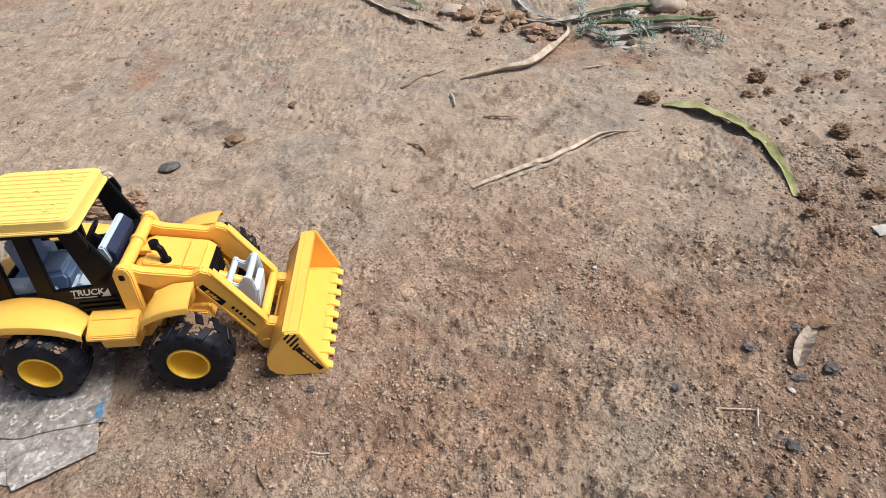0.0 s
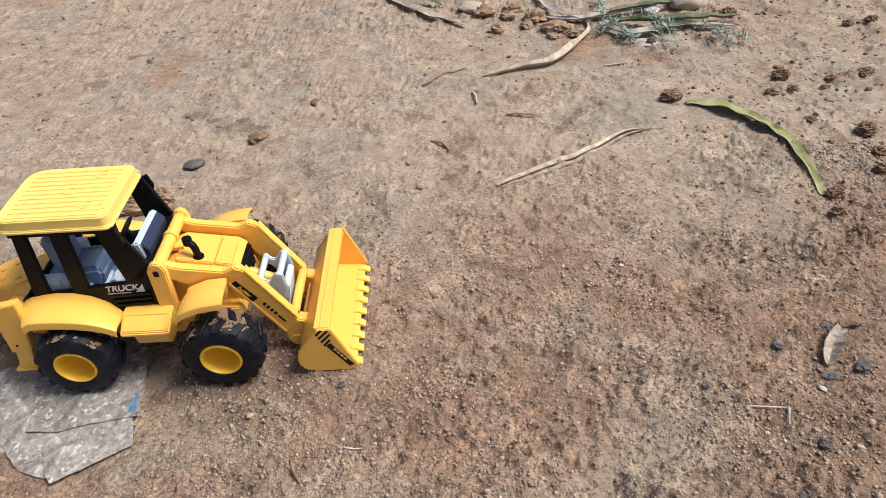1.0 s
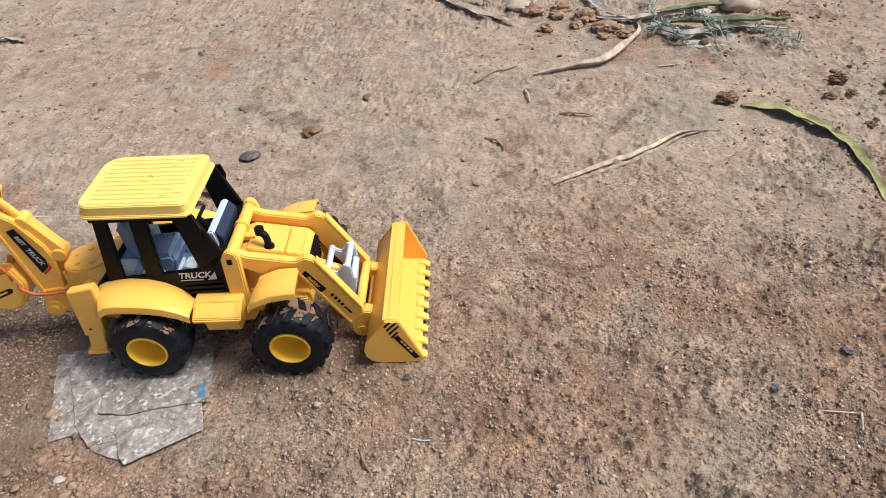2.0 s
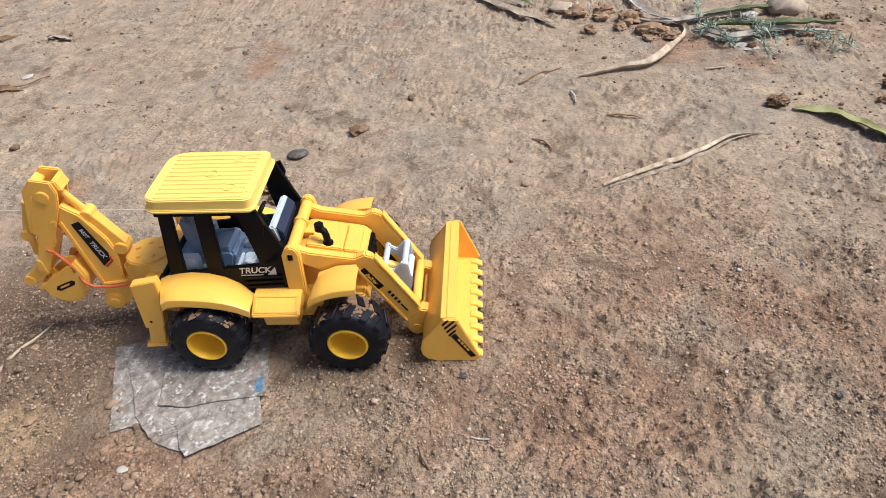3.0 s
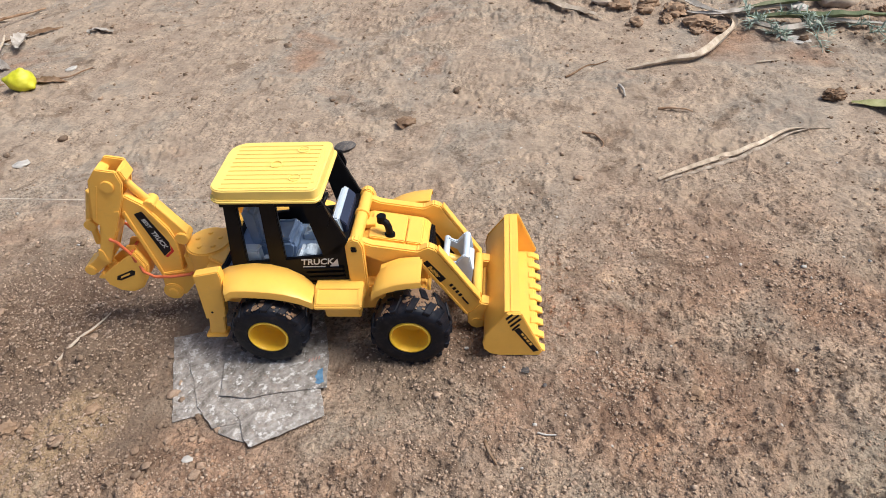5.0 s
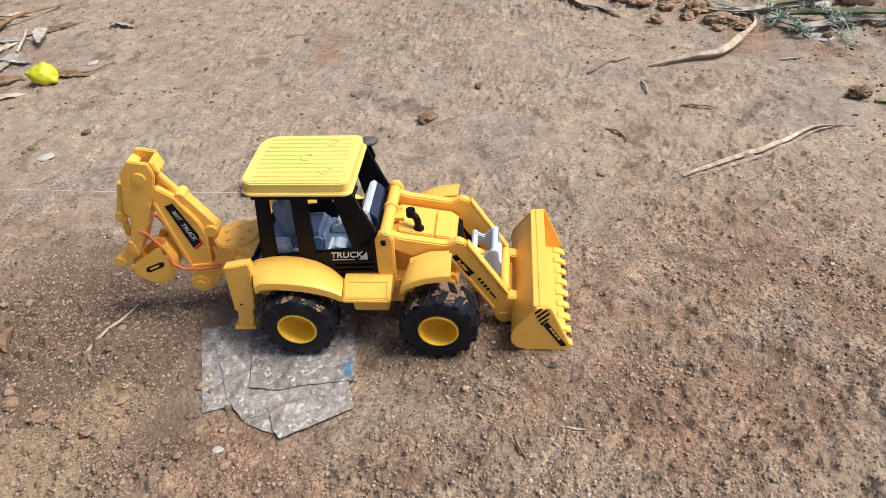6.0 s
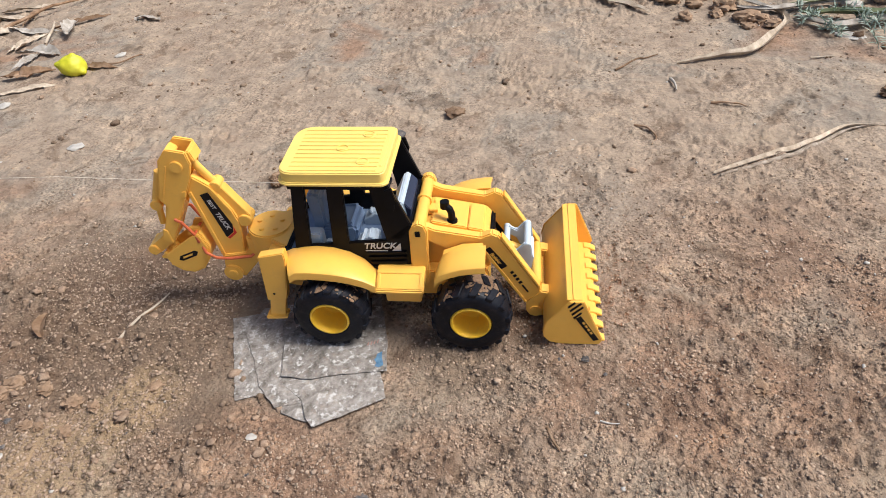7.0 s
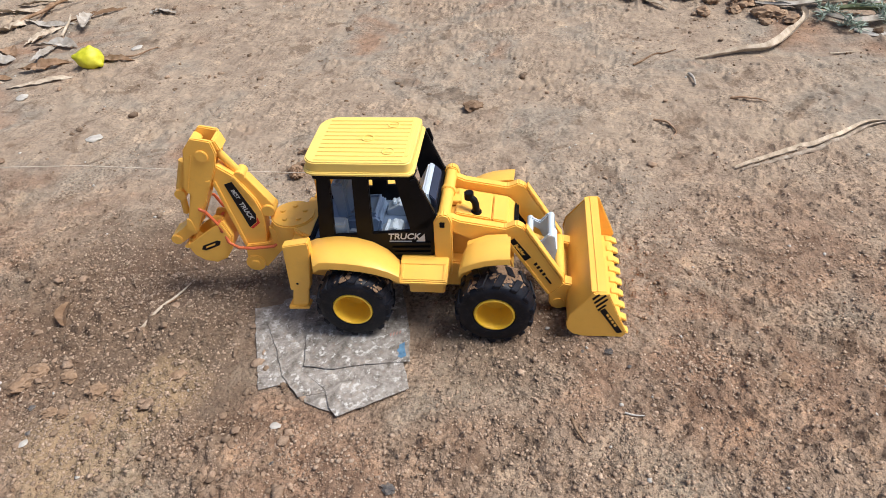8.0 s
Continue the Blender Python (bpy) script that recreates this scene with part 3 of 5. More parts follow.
def build_loader():
    t = tagged(new("toy_backhoe_loader"), "yellow plastic toy backhoe loader with muddy black tyres", "toy digger")
    # running gear
    simple("chassis", YELLOW, t, lambda bm: (prism(bm, [(-100, 46), (-100, 58), (-84, 60), (-84, 48), (-26, 46), (8, 44), (20, 46), (60, 44), (62, 34), (40, 24), (-40, 22), (-92, 30)], -30, 30)), 1.0)
    for x in (-50, 50):
        simple("axle", BLACK, t, lambda bm, x=x: prism(bm, circle(x, 27, 6, 14), -42, 42), 0.4)
    for k, (x, side) in enumerate(((-50, -1), (50, -1), (-50, 1), (50, 1))):
        wheel(t, x, side, k + 1)
    inner = [(-84, 62), (-78, 65), (-69, 67), (-60, 68), (-48, 67), (-37, 63.5), (-27, 57), (-19, 47)]
    outer = [(-75, 62), (-70, 65.5), (-62, 66), (-52, 65.5), (-42, 64.5), (-32, 62.5), (-23, 59.5), (-15, 55)]
    both("rear_fender", YELLOW, t, lambda bm, s: fender(bm, s, inner, outer, 30.5, 57, 2.0, 4.5), 0.4)
    fin = [(28, 62), (31, 67), (37, 71), (44, 73.5), (52, 75), (60, 75.5)]
    fout = [(26, 61), (29, 65.5), (36, 69), (44, 71.8), (52, 73.2), (60.5, 74)]
    # not a true mirror: far fender set inward to fit the camera's view
    both("front_fender", YELLOW, t, lambda bm, s: fender(bm, s, fin, fout, 36 if s < 0 else 32, 57 if s < 0 else 50, 2.0, 3.5), 0.4)
    both("fender_bracket", YELLOW, t, lambda bm, s: prism(bm, [(30, 45), (30, 66), (44, 72), (58, 73), (56, 60), (48, 50)], s * 30, s * 37), 0.5)
    def step_mesh(bm, s):
        prism(bm, [(s * 30, 53), (s * 39, 53), (s * 52, 45.5), (s * 52, 42.5), (s * 30, 42.5)], -17, 17, "x")
        prism(bm, [(s * 30, 42.5), (s * 48, 42.5), (s * 46, 30), (s * 30, 30)], -11, 14, "x")
    both("step_box", YELLOW, t, step_mesh, 0.8)
    def step_frame(bm, s):
        for x0, x1, a, b in ((-15.5, 15.5, 0.08, 0.14), (-15.5, 15.5, 0.84, 0.9), (-15.5, -13.8, 0.14, 0.84), (13.8, 15.5, 0.14, 0.84)):
            y0, y1, z0, z1 = 39 + 13 * a, 39 + 13 * b, 53 - 7.5 * a, 53 - 7.5 * b
            prism(bm, [(s * y0, z0 - 1), (s * y0, z0 + 0.7), (s * y1, z1 + 0.7), (s * y1, z1 - 1)], x0, x1, "x")
    both("step_moulding", YELLOW, t, step_frame, 0.2)

    # cab
    sills = {}
    for s in (-1, 1):
        sills[s] = simple("cab_sill", BLACK, t, lambda bm: prism(bm, [(-85, 52), (-85, 62), (-66, 68), (-10, 74), (7, 88), (10, 88), (6, 46), (-22, 44), (-40, 46)], s * 28, s * 31), 0.6)
        for k in range(4):
            z = 49 + 4.2 * k
            simple("louvre", BLACK, sills[s], lambda bm: prism(bm, [(-21 - k * 1.2, z), (4, z + 1.2), (4, z + 3.6), (-21 - k * 1.2, z + 2.4)], s * 31, s * 32.4), 0.3)
    for s in (-1, 1):
        for prof in ([(-69, 120), (-60, 120), (-64, 67), (-76, 63)], [(-45, 120), (-34, 120), (-36, 69), (-48, 68)], [(-17, 120), (-4, 121), (9, 88), (3, 76), (-9, 73)]):
            simple("cab_post", BLACK, t, lambda bm, prof=prof, s=s: prism(bm, prof, s * 27.5, s * 31), 0.6)
        simple("roof_rail", BLACK, t, lambda bm, s=s: box(bm, -72, -5, s * 26, s * 30.5, 115.5, 120), 0.4)
        simple("mirror", BLACK, t, lambda bm, s=s: (prism(bm, [(-7, 104), (-1, 101), (1.5, 110), (-1, 119), (-6, 117)], s * 31.5, s * 34), pipe(bm, [(-6, s * 29, 107), (-4, s * 33, 108)], 1.2)), 0.5)
    for x0, x1, w, z0, z1 in ((-72, -68, 28, 115.5, 120), (-10, -6, 28, 115.5, 120), (-86, -83, 30, 47, 62), (4, 9, 30, 46, 86)):
        simple("cab_crossbar", BLACK, t, lambda bm: box(bm, x0, x1, -w, w, z0, z1), 0.4)
    simple("cab_floor", BLUE_GREY, t, lambda bm: box(bm, -83, 4, -28, 28, 50, 58), 0.3)
    roof = simple("roof", ROOF_LIT, t, roof_mesh, 0.8, seg=3)
    rib = simple("roof_rib", ROOF_LIT, roof, rib_mesh, 0.35)
    for k in range(11):
        r = rib if k == 0 else new("roof_rib", rib.data)
        r.parent, r.location = roof, (0, (-26.0 + 5.2 * k) * 0.001, 0)
    simple("roof_edge_bead", ROOF_LIT, roof, lambda bm: box(bm, -10, -7.5, -22, 22, 128.2, 129.1), 0.3)
    for x, y in ((-23.4, 18.5), (-38.2, -0.2), (-21.6, -16.9)):
        def ring(bm, x=x, y=y):
            n, rr = 24, []
            for k in range(n):
                a = 2 * math.pi * k / n
                rr.append([vert(bm, x + r * math.cos(a), y + r * math.sin(a), z) for r, z in ((4.4, 128.6), (4.2, 129.8), (3.6, 129.8), (3.4, 128.6))])
            for k in range(n):
                p, q = rr[k], rr[(k + 1) % n]
                for i in range(4):
                    bm.faces.new((p[i], p[(i + 1) % 4], q[(i + 1) % 4], q[i]))
        simple("roof_ring", ROOF_LIT, roof, ring, 0)
    seat = simple("seat", BLUE_GREY, t, lambda bm: (prism(bm, [(-60, 58), (-60, 70), (-36, 73), (-33, 69), (-36, 58)], -14, 14), prism(bm, [(-65, 68), (-68, 98), (-62, 101), (-57, 97), (-56, 70)], -13, 13)), 2.0)
    simple("seat_piping", BLUE_GREY, seat, lambda bm: pipe(bm, [(-58, -11, 72.3), (-38, -11, 74.2), (-38, 11, 74.2), (-58, 11, 72.3)], 1.1, closed=True), 0)
    both("armrest", PALE_GREY, t, lambda bm, s: (box(bm, -74, -57, s * 16, s * 25, 58, 74), box(bm, -56, -40, s * 18, s * 24, 58, 66)), 1.2)
    both("lever", BLUE_GREY, t, lambda bm, s: (pipe(bm, [(-70, s * 20, 73), (-72, s * 20, 84)], 1.2), prism(bm, circle(-72, 85, 2.6, 12), s * 18, s * 22)), 0.2)
    both("pedal_block", PALE_GREY, t, lambda bm, s: (prism(bm, [(-34, 58), (-34, 62), (-24, 68), (-18, 66), (-18, 58)], s * 8, s * 20), [pipe(bm, [(-30 + 4 * k, s * 21, 64), (-28 + 4 * k, s * 10, 68)], 1.3) for k in range(3)]), 0.6)
    dash = simple("dashboard", PALE_GREY, t, lambda bm: prism(bm, [(-11, 66), (-8, 84), (-1, 98), (3, 98), (5, 88), (4, 58), (-8, 58)], -20, 20), 1.2)
    simple("dash_panel", NAVY, dash, lambda bm: prism(bm, [(3.4, 97), (8, 92), (7, 74), (5.2, 74)], -19, 19), 0.6)
    def wheel_ring(bm):
        c, u, v = Vector((-13, 0, 96)), Vector((0.55, 0, 0.83)), Vector((0, 1, 0))
        pipe(bm, [c + (u * math.cos(a) + v * math.sin(a)) * 8.5 for a in [2 * math.pi * k / 20 for k in range(20)]], 1.3, closed=True)
        pipe(bm, [c - v * 8, c + v * 8], 1.0)
        pipe(bm, [c, (-5, 0, 86)], 1.5)
    simple("steering_wheel", BLACK, t, wheel_ring, 0)
    for s in (-1, 1):
        turn = (90, 0, 0) if s < 0 else (90, 0, 180)
        lettering("TRUCK", WHITE, sills[s], 7.0, (-14.5, s * 31.2, 69.0), (turn[0], 2.5 * s, turn[2]), 0.25, "white printed word")
        simple("print_bar", WHITE, sills[s], lambda bm: prism(bm, [(-25, 64.2), (-25, 65.0), (-9, 65.4), (-9, 64.6)], s * 31.0, s * 31.2), 0)
        simple("print_wedge", WHITE, sills[s], lambda bm: prism(bm, [(-6.0, 65.0), (0.5, 65.2), (0.5, 72)], s * 31.0, s * 31.2), 0)

    # bonnet and grille
    hood = simple("bonnet", YELLOW, t, lambda bm: prism(bm, [(10, 44), (12, 74), (20, 76.5), (57, 69.5), (62, 64), (62, 42)], -20, 20), 1.2)
    simple("bonnet_panel", YELLOW, hood, lambda bm: (prism(bm, [(20.5, 75), (20.5, 79), (45.5, 74.2), (45.5, 70)], -15, 15), prism(bm, [(46.3, 69), (46.3, 74), (57, 71.9), (57, 67)], -15, 15)), 0.7)
    grille = simple("grille", BLACK, hood, lambda bm: box(bm, 61.5, 63, -16, 16, 47, 66), 0.3)
    for k in range(6):
        simple("grille_slat", BLACK, grille, lambda bm: box(bm, 62.5, 64.4, -15.5, 15.5, 48.5 + 3 * k, 50 + 3 * k), 0.2)
    simple("exhaust", BLACK, t, lambda bm: (prism(bm, circle(35, -10, 3.8, 18), 73, 77.4, "z"), pipe(bm, [(35, -10, 75), (34.6, -10, 83), (33.5, -9.5, 86), (31, -8.5, 87.5), (30, -8, 89)], 2.6, 12), prism(bm, circle(30, -8, 3.4, 14), 86, 91.5, "z")), 0.3)
    # loader towers, arms
    both("tower", YELLOW, t, lambda bm, s: prism(bm, [(6.5, 38), (7.5, 83), (10, 88), (14, 90), (18, 88.5), (20, 83), (18.5, 36)], s * 26.8, s * 33), 0.9)
    both("pivot_pin", BLACK, t, lambda bm, s: (box(bm, 11.5, 15.5, s * 32.5, s * 33.5, 79, 84)), 0.5)
    bar = simple("cross_tube", YELLOW, t, lambda bm: (prism(bm, circle(14, 84, 4.4, 18), -27, 27)), 0.4)
    simple("tube_collar", YELLOW, bar, lambda bm: (prism(bm, circle(14, 84, 5.4, 18), 2, 6), box(bm, 13, 24, -4, 5, 77, 81)), 0.4)
    def arm_mesh(bm, s):
        prism(bm, [(12, 77), (15, 86), (25, 81.5), (56, 76), (63.5, 79.5), (68.5, 77), (65.5, 71), (57, 66.5), (34, 64.5), (21, 71)], s * 21.5, s * 28.5)
        prism(bm, [(60, 78), (68, 78), (98, 29), (98.5, 24), (95, 19.5), (88, 16), (56.5, 66)], s * 22, s * 28)
    both("lift_arm", YELLOW, t, arm_mesh, 0.9)
    both("arm_rail", YELLOW, t, lambda bm, s: (prism(bm, [(69.5, 75), (97, 30), (98, 31.5), (70.5, 77)], s * 22, s * 28.5), prism(bm, [(56, 65), (87, 16), (88.5, 17), (58, 67)], s * 22, s * 28.7)), 0.3)
    both("arm_foot", YELLOW, t, lambda bm, s: (prism(bm, [(88, 18), (98, 28), (107, 26), (105, 3.5), (91, 3), (88, 8)], s * 19, s * 28.8), prism(bm, circle(95, 8.5, 5.6, 18), s * 18, s * 29.6)), 0.9)
    simple("arm_cross_tube", YELLOW, t, lambda bm: (prism(bm, circle(95.5, 30, 3.4, 14), -22.5, 22.5), prism(bm, circle(101, 18, 3, 14), -20, 20)), 0.3)
    for s in (-1, 1):
        decal = simple("arm_sticker", STICKER, t, lambda bm, s=s: prism(bm, [(58, 64.6), (62.2, 67.6), (74.2, 50.8), (70, 47.6)], s * 28, s * 28.35), 0)
        a = math.degrees(math.atan2(-17, 12))
        lettering("Builder", YELLOW, decal, 4.0, (66.1, s * 28.4, 57.6), (90, -a, 0) if s < 0 else (90, 180 + a, 180), 0.2, "yellow printed word")
        for k in range(6):
            c = (76 + 2.0 * k, 44.8 - 3.1 * k)
            simple("print_bar", STICKER, t, lambda bm, s=s, c=c, k=k: prism(bm, [(c[0], c[1]), (c[0] + 2.0, c[1] + 1.6), (c[0] + 3.1, c[1] - 0.1), (c[0] + 1.1, c[1] - 1.7)] if k < 4 else [(c[0] + 0.4, c[1] + 0.2), (c[0] + 1.4, c[1] + 1.0), (c[0] + 3.6, c[1] - 2.4), (c[0] + 2.6, c[1] - 3.2)], s * 28, s * 28.3), 0)
    # grey tilt linkage
    for s in (-1, 1):
        link = simple("tilt_link", PALE_GREY, t, lambda bm: prism(bm, [(70.5, 54), (74, 56), (80, 52.5), (86, 60), (90.5, 59), (92, 47), (88, 34), (84, 36), (80, 45), (72, 50)], s * 11, s * 14), 0.7, "pale grey plastic tilt linkage")
    for x, z, w in ((73, 53, 16), (88, 57.5, 14.5)):
        simple("link_tube", PALE_GREY, link, lambda bm: prism(bm, circle(x, z, 2.4, 14), -w, w), 0.3)
    simple("link_plate", PALE_GREY, link, lambda bm: prism(bm, [(84, 20), (89, 20), (93, 46), (89, 48)], -12, 12), 0.7)
    simple("tilt_ram", YELLOW, link, lambda bm: pipe(bm, [(62, 0, 52), (84, 0, 42)], 4.0, 12), 0.3)

    # loader bucket
    bucket = simple("loader_bucket", YELLOW, t, lambda bm: prism(bm, [(117, 44), (125.5, 44), (125.5, 40), (112, 25), (109, 16), (113, 9.2), (138, 7), (140, 4.8), (112, 4.4), (105, 6.2), (101.2, 10.5), (100.2, 16), (102, 24)], -55.2, 55.2), 0.7, "wide yellow loader bucket")
    for s in (-1, 1):
        side = simple("bucket_side", YELLOW, bucket, lambda bm, s=s: prism(bm, [(117, 44.6), (126.5, 44.8), (141.5, 8.6), (139, 4.2), (112, 3.8), (104.6, 5.7), (100.6, 10.2), (99.6, 16), (101.4, 24.2)], s * 54.6, s * 57), 0.6)
        for (x0, z0), (x1, z1) in (((115.6, 40.6), (119.8, 44.4)), ((117.0, 37.2), (124.0, 44.0)), ((118.4, 33.8), (125.4, 40.6)), ((119.8, 30.4), (124.6, 35.2))):
            simple("hazard_stripe", STICKER, side, lambda bm: prism(bm, [(x0, z0), (x0 + 0.7, z0 - 1.7), (x1 + 1.0, z1 - 0.7), (x1, z1 + 0.4)], s * 57.0, s * 57.25), 0)
        simple("side_label", STICKER, side, lambda bm, s=s: prism(bm, [(121.5, 29.5), (124.8, 32), (138.6, 9.5), (135, 8.2)], s * 57.0, s * 57.25), 0)
        simple("print_bar", YELLOW, side, lambda bm, s=s: [prism(bm, [(126 + 1.9 * k, 26 - 3.1 * k), (127.3 + 1.9 * k, 26.9 - 3.1 * k), (128.5 + 1.9 * k, 24.9 - 3.1 * k), (127.2 + 1.9 * k, 24.0 - 3.1 * k)] , s * 57.2, s * 57.45) for k in range(4)], 0)
    simple("bucket_lip", YELLOW, bucket, lambda bm: (box(bm, 115, 125.2, -55, 55, 43.6, 45), box(bm, 119, 120, -55, 55, 44.8, 45.6)), 0.3)
    for k in range(9):
        y = -50 + 12.5 * k
        simple("bucket_tooth", YELLOW, bucket, lambda bm, y=y: prism(bm, [(134, 4.2), (134, 8.2), (138.5, 8), (143.5, 5.2), (143.5, 4.0)], y - 3.2, y + 3.2), 0.4)

    # backhoe
    both("stabiliser", YELLOW, t, lambda bm, s: (prism(bm, [(-98, 64), (-98, 70), (-79, 74), (-78.5, 68), (-84.5, 31), (-99.5, 29)], s * 40, s * 47.5), prism(bm, [(-97.8, 30), (-86, 31.5), (-89.5, 12.5), (-101.5, 11.5)], s * 41.2, s * 46.3), prism(bm, [(-104, 10), (-104, 13), (-88, 14), (-88, 11)], s * 39, s * 48), box(bm, -96, -84, s * 28, s * 41, 48, 60)), 0.6)
    both("leg_bolt", BLACK, t, lambda bm, s: prism(bm, circle(-93, 36, 0.9, 10), s * 47.2, s * 47.8), 0)
    turret = simple("swing_turret", YELLOW, t, lambda bm: (prism(bm, circle(-104, 0, 17, 28), 44, 64, "z"), prism(bm, [(-100, -17), (-84, -26), (-84, 26), (-100, 17)], 46, 62.5, "z"), prism(bm, [(-122, -10), (-104, -15), (-104, 15), (-122, 10)], 36, 58, "z")), 1.0)
    simple("turret_bolt", YELLOW, turret, lambda bm: [prism(bm, circle(-104 + 9 * math.cos(a), 9 * math.sin(a), 2.0, 10), 63.5, 65.2, "z") for a in (0.4, 1.7, 2.9, 4.2, 5.4)], 0.3)
    boom = simple("boom", YELLOW, t, lambda bm: (prism(bm, [(-157, 104), (-152, 111), (-141, 102), (-129.5, 80), (-126.5, 68), (-130, 38), (-146, 36), (-158, 97)], -8.5, 8.5)), 1.0)
    simple("boom_flange", YELLOW, boom, lambda bm: [(prism(bm, [(-157.5, 97), (-146.5, 36), (-144, 36.4), (-155, 98.4)], s * 8, s * 10), prism(bm, [(-141, 102), (-129.5, 80), (-131.5, 79), (-143, 100.5)], s * 8, s * 9.6)) for s in (-1, 1)], 0.3)
    simple("boom_ram", YELLOW, boom, lambda bm: (prism(bm, [(-143, 99), (-136, 103), (-118.5, 74), (-119, 66), (-127, 64)], -5.5, 5.5), pipe(bm, [(-136, 0, 96), (-152, 0, 122)], 3.2, 12), prism(bm, circle(-123, 70, 5, 16), -8, 8), prism(bm, circle(-138, 100, 4.2, 16), -7, 7)), 0.4)
    simple("boom_foot", YELLOW, boom, lambda bm: (prism(bm, circle(-142, 23, 7.5, 22), -13, 13), prism(bm, [(-148, 26), (-146, 40), (-128, 42), (-118, 54), (-114, 40), (-134, 18)], -11, 11)), 0.7)
    simple("foot_pin", YELLOW, boom, lambda bm: (prism(bm, circle(-142, 23, 3.6, 16), -14.6, 14.6)), 0.5)
    for s in (-1, 1):
        decal = simple("boom_sticker", STICKER, boom, lambda bm, s=s: prism(bm, [(-149.5, 95), (-143.5, 97), (-132.5, 68), (-133.5, 61), (-139.5, 56)], s * 8.5, s * 8.9), 0)
        a = math.degrees(math.atan2(-33, 11.5))
        turn = (90, -a, 0) if s < 0 else (90, 180 + a, 180)
        lettering("BEST", WHITE, decal, 4.0, (-143.4, s * 8.95, 86.5), turn, 0.1, "white printed word")
        lettering("TRUCK", WHITE, decal, 5.0, (-138.8, s * 8.95, 71.5), turn, 0.1, "white printed word")
        simple("print_bar", RED, decal, lambda bm, s=s: prism(bm, [(-132.3, 66), (-133.3, 60.4), (-139, 55.8), (-137.6, 54.6), (-131.2, 60)], s * 8.5, s * 8.85), 0)
    def stick_mesh(bm):
        cheek = [(-170, 126), (-162, 135), (-149, 132), (-147.5, 122), (-151.5, 110), (-180.5, 53), (-187.5, 56), (-181, 73), (-175, 88), (-179, 93)]
        for s in (-1, 1):
            prism(bm, cheek, s * 8.8, s * 12.5)
        prism(bm, [(-170, 126), (-165, 132), (-160, 128), (-177, 92), (-181.5, 93)], -9, 9)
        prism(bm, [(-177, 88), (-172, 90), (-166, 80), (-180, 56), (-187, 57)], -9, 9)
        prism(bm, [(-150, 131.6), (-147, 131), (-144.5, 122.5), (-149, 124)], -9, 9)
    stick = simple("dipper_stick", YELLOW, t, stick_mesh, 0.8)
    for s in (-1, 1):
        simple("stick_boss", YELLOW, stick, lambda bm: prism(bm, circle(-158, 121, 4.6, 18), s * 12, s * 14.2), 0.4)
        simple("stick_tab", YELLOW, stick, lambda bm: prism(bm, [(-161, 100), (-157, 101), (-158, 96), (-162, 95)], s * 12, s * 13.2), 0.4)
        simple("stick_pad", YELLOW, stick, lambda bm: prism(bm, [(-187, 58), (-184, 68), (-181, 66), (-180, 55)], s * 12, s * 13.5), 0.4)
        simple("stick_groove_rib", YELLOW, stick, lambda bm: prism(bm, [(-166, 122), (-164.8, 122), (-176, 92), (-177.2, 92)], s * 12.2, s * 13.0), 0.2)
    simple("stick_ram", YELLOW, stick, lambda bm: (pipe(bm, [(-176, 0, 112), (-186, 0, 86)], 4.2, 12), pipe(bm, [(-186, 0, 90), (-188, 0, 66)], 2.6, 12), prism(bm, circle(-185, 86, 4.4, 16), -8, 8)), 0.3)
    knuckle = simple("knuckle", YELLOW, t, lambda bm: (prism(bm, circle(-199, 46, 4.4, 18), -10.5, 10.5), prism(bm, [(-200, 50), (-186, 60), (-180, 54), (-196, 42)], -9, 9), prism(bm, circle(-185, 56, 5, 18), -11, 11)), 0.6)
    def dig_mesh(bm):
        outer = [(-191, 43), (-188, 33), (-181, 27), (-172, 25), (-163, 29), (-156, 39), (-153.5, 50), (-158, 64)]
        inn = [(-161, 62), (-157.5, 50), (-159.5, 41), (-165, 33), (-172, 29), (-180, 31), (-185, 36), (-189, 43)]
        prism(bm, outer + inn, -13, 13)
        for s in (-1, 1):
            prism(bm, [(-190, 43), (-187, 34), (-180.5, 28.5), (-172, 26.5), (-164, 30.5), (-157.5, 40), (-155, 50), (-159, 63), (-166, 60), (-176, 53)], s * 12.4, s * 14.4)
    dig = simple("dig_bucket", YELLOW, t, dig_mesh, 0.5, "folded narrow digging bucket with dusty inside")
    for s in (-1, 1):
        simple("bucket_label", STICKER, dig, lambda bm: prism(bm, [(-180, 39), (-178.5, 42.5), (-166, 47.5), (-163.5, 46.5), (-165, 43), (-177, 38)], s * 14.4, s * 14.7), 0)
        simple("print_bar", YELLOW, dig, lambda bm: prism(bm, [(-176.5, 40.2), (-176, 42), (-168, 45.2), (-168.5, 43.4)], s * 14.6, s * 14.9), 0)
    for k in range(5):
        y = -11 + 5.5 * k
        simple("dig_tooth", YELLOW, dig, lambda bm, y=y: prism(bm, [(-187, 39), (-189.5, 45), (-194, 41), (-193, 39.5)], y - 1.7, y + 1.7), 0.3)
    simple("dig_ear", YELLOW, dig, lambda bm: [prism(bm, [(-170, 58), (-166, 66), (-159, 66), (-157, 60)], s * 5, s * 8) for s in (-1, 1)], 0.5)
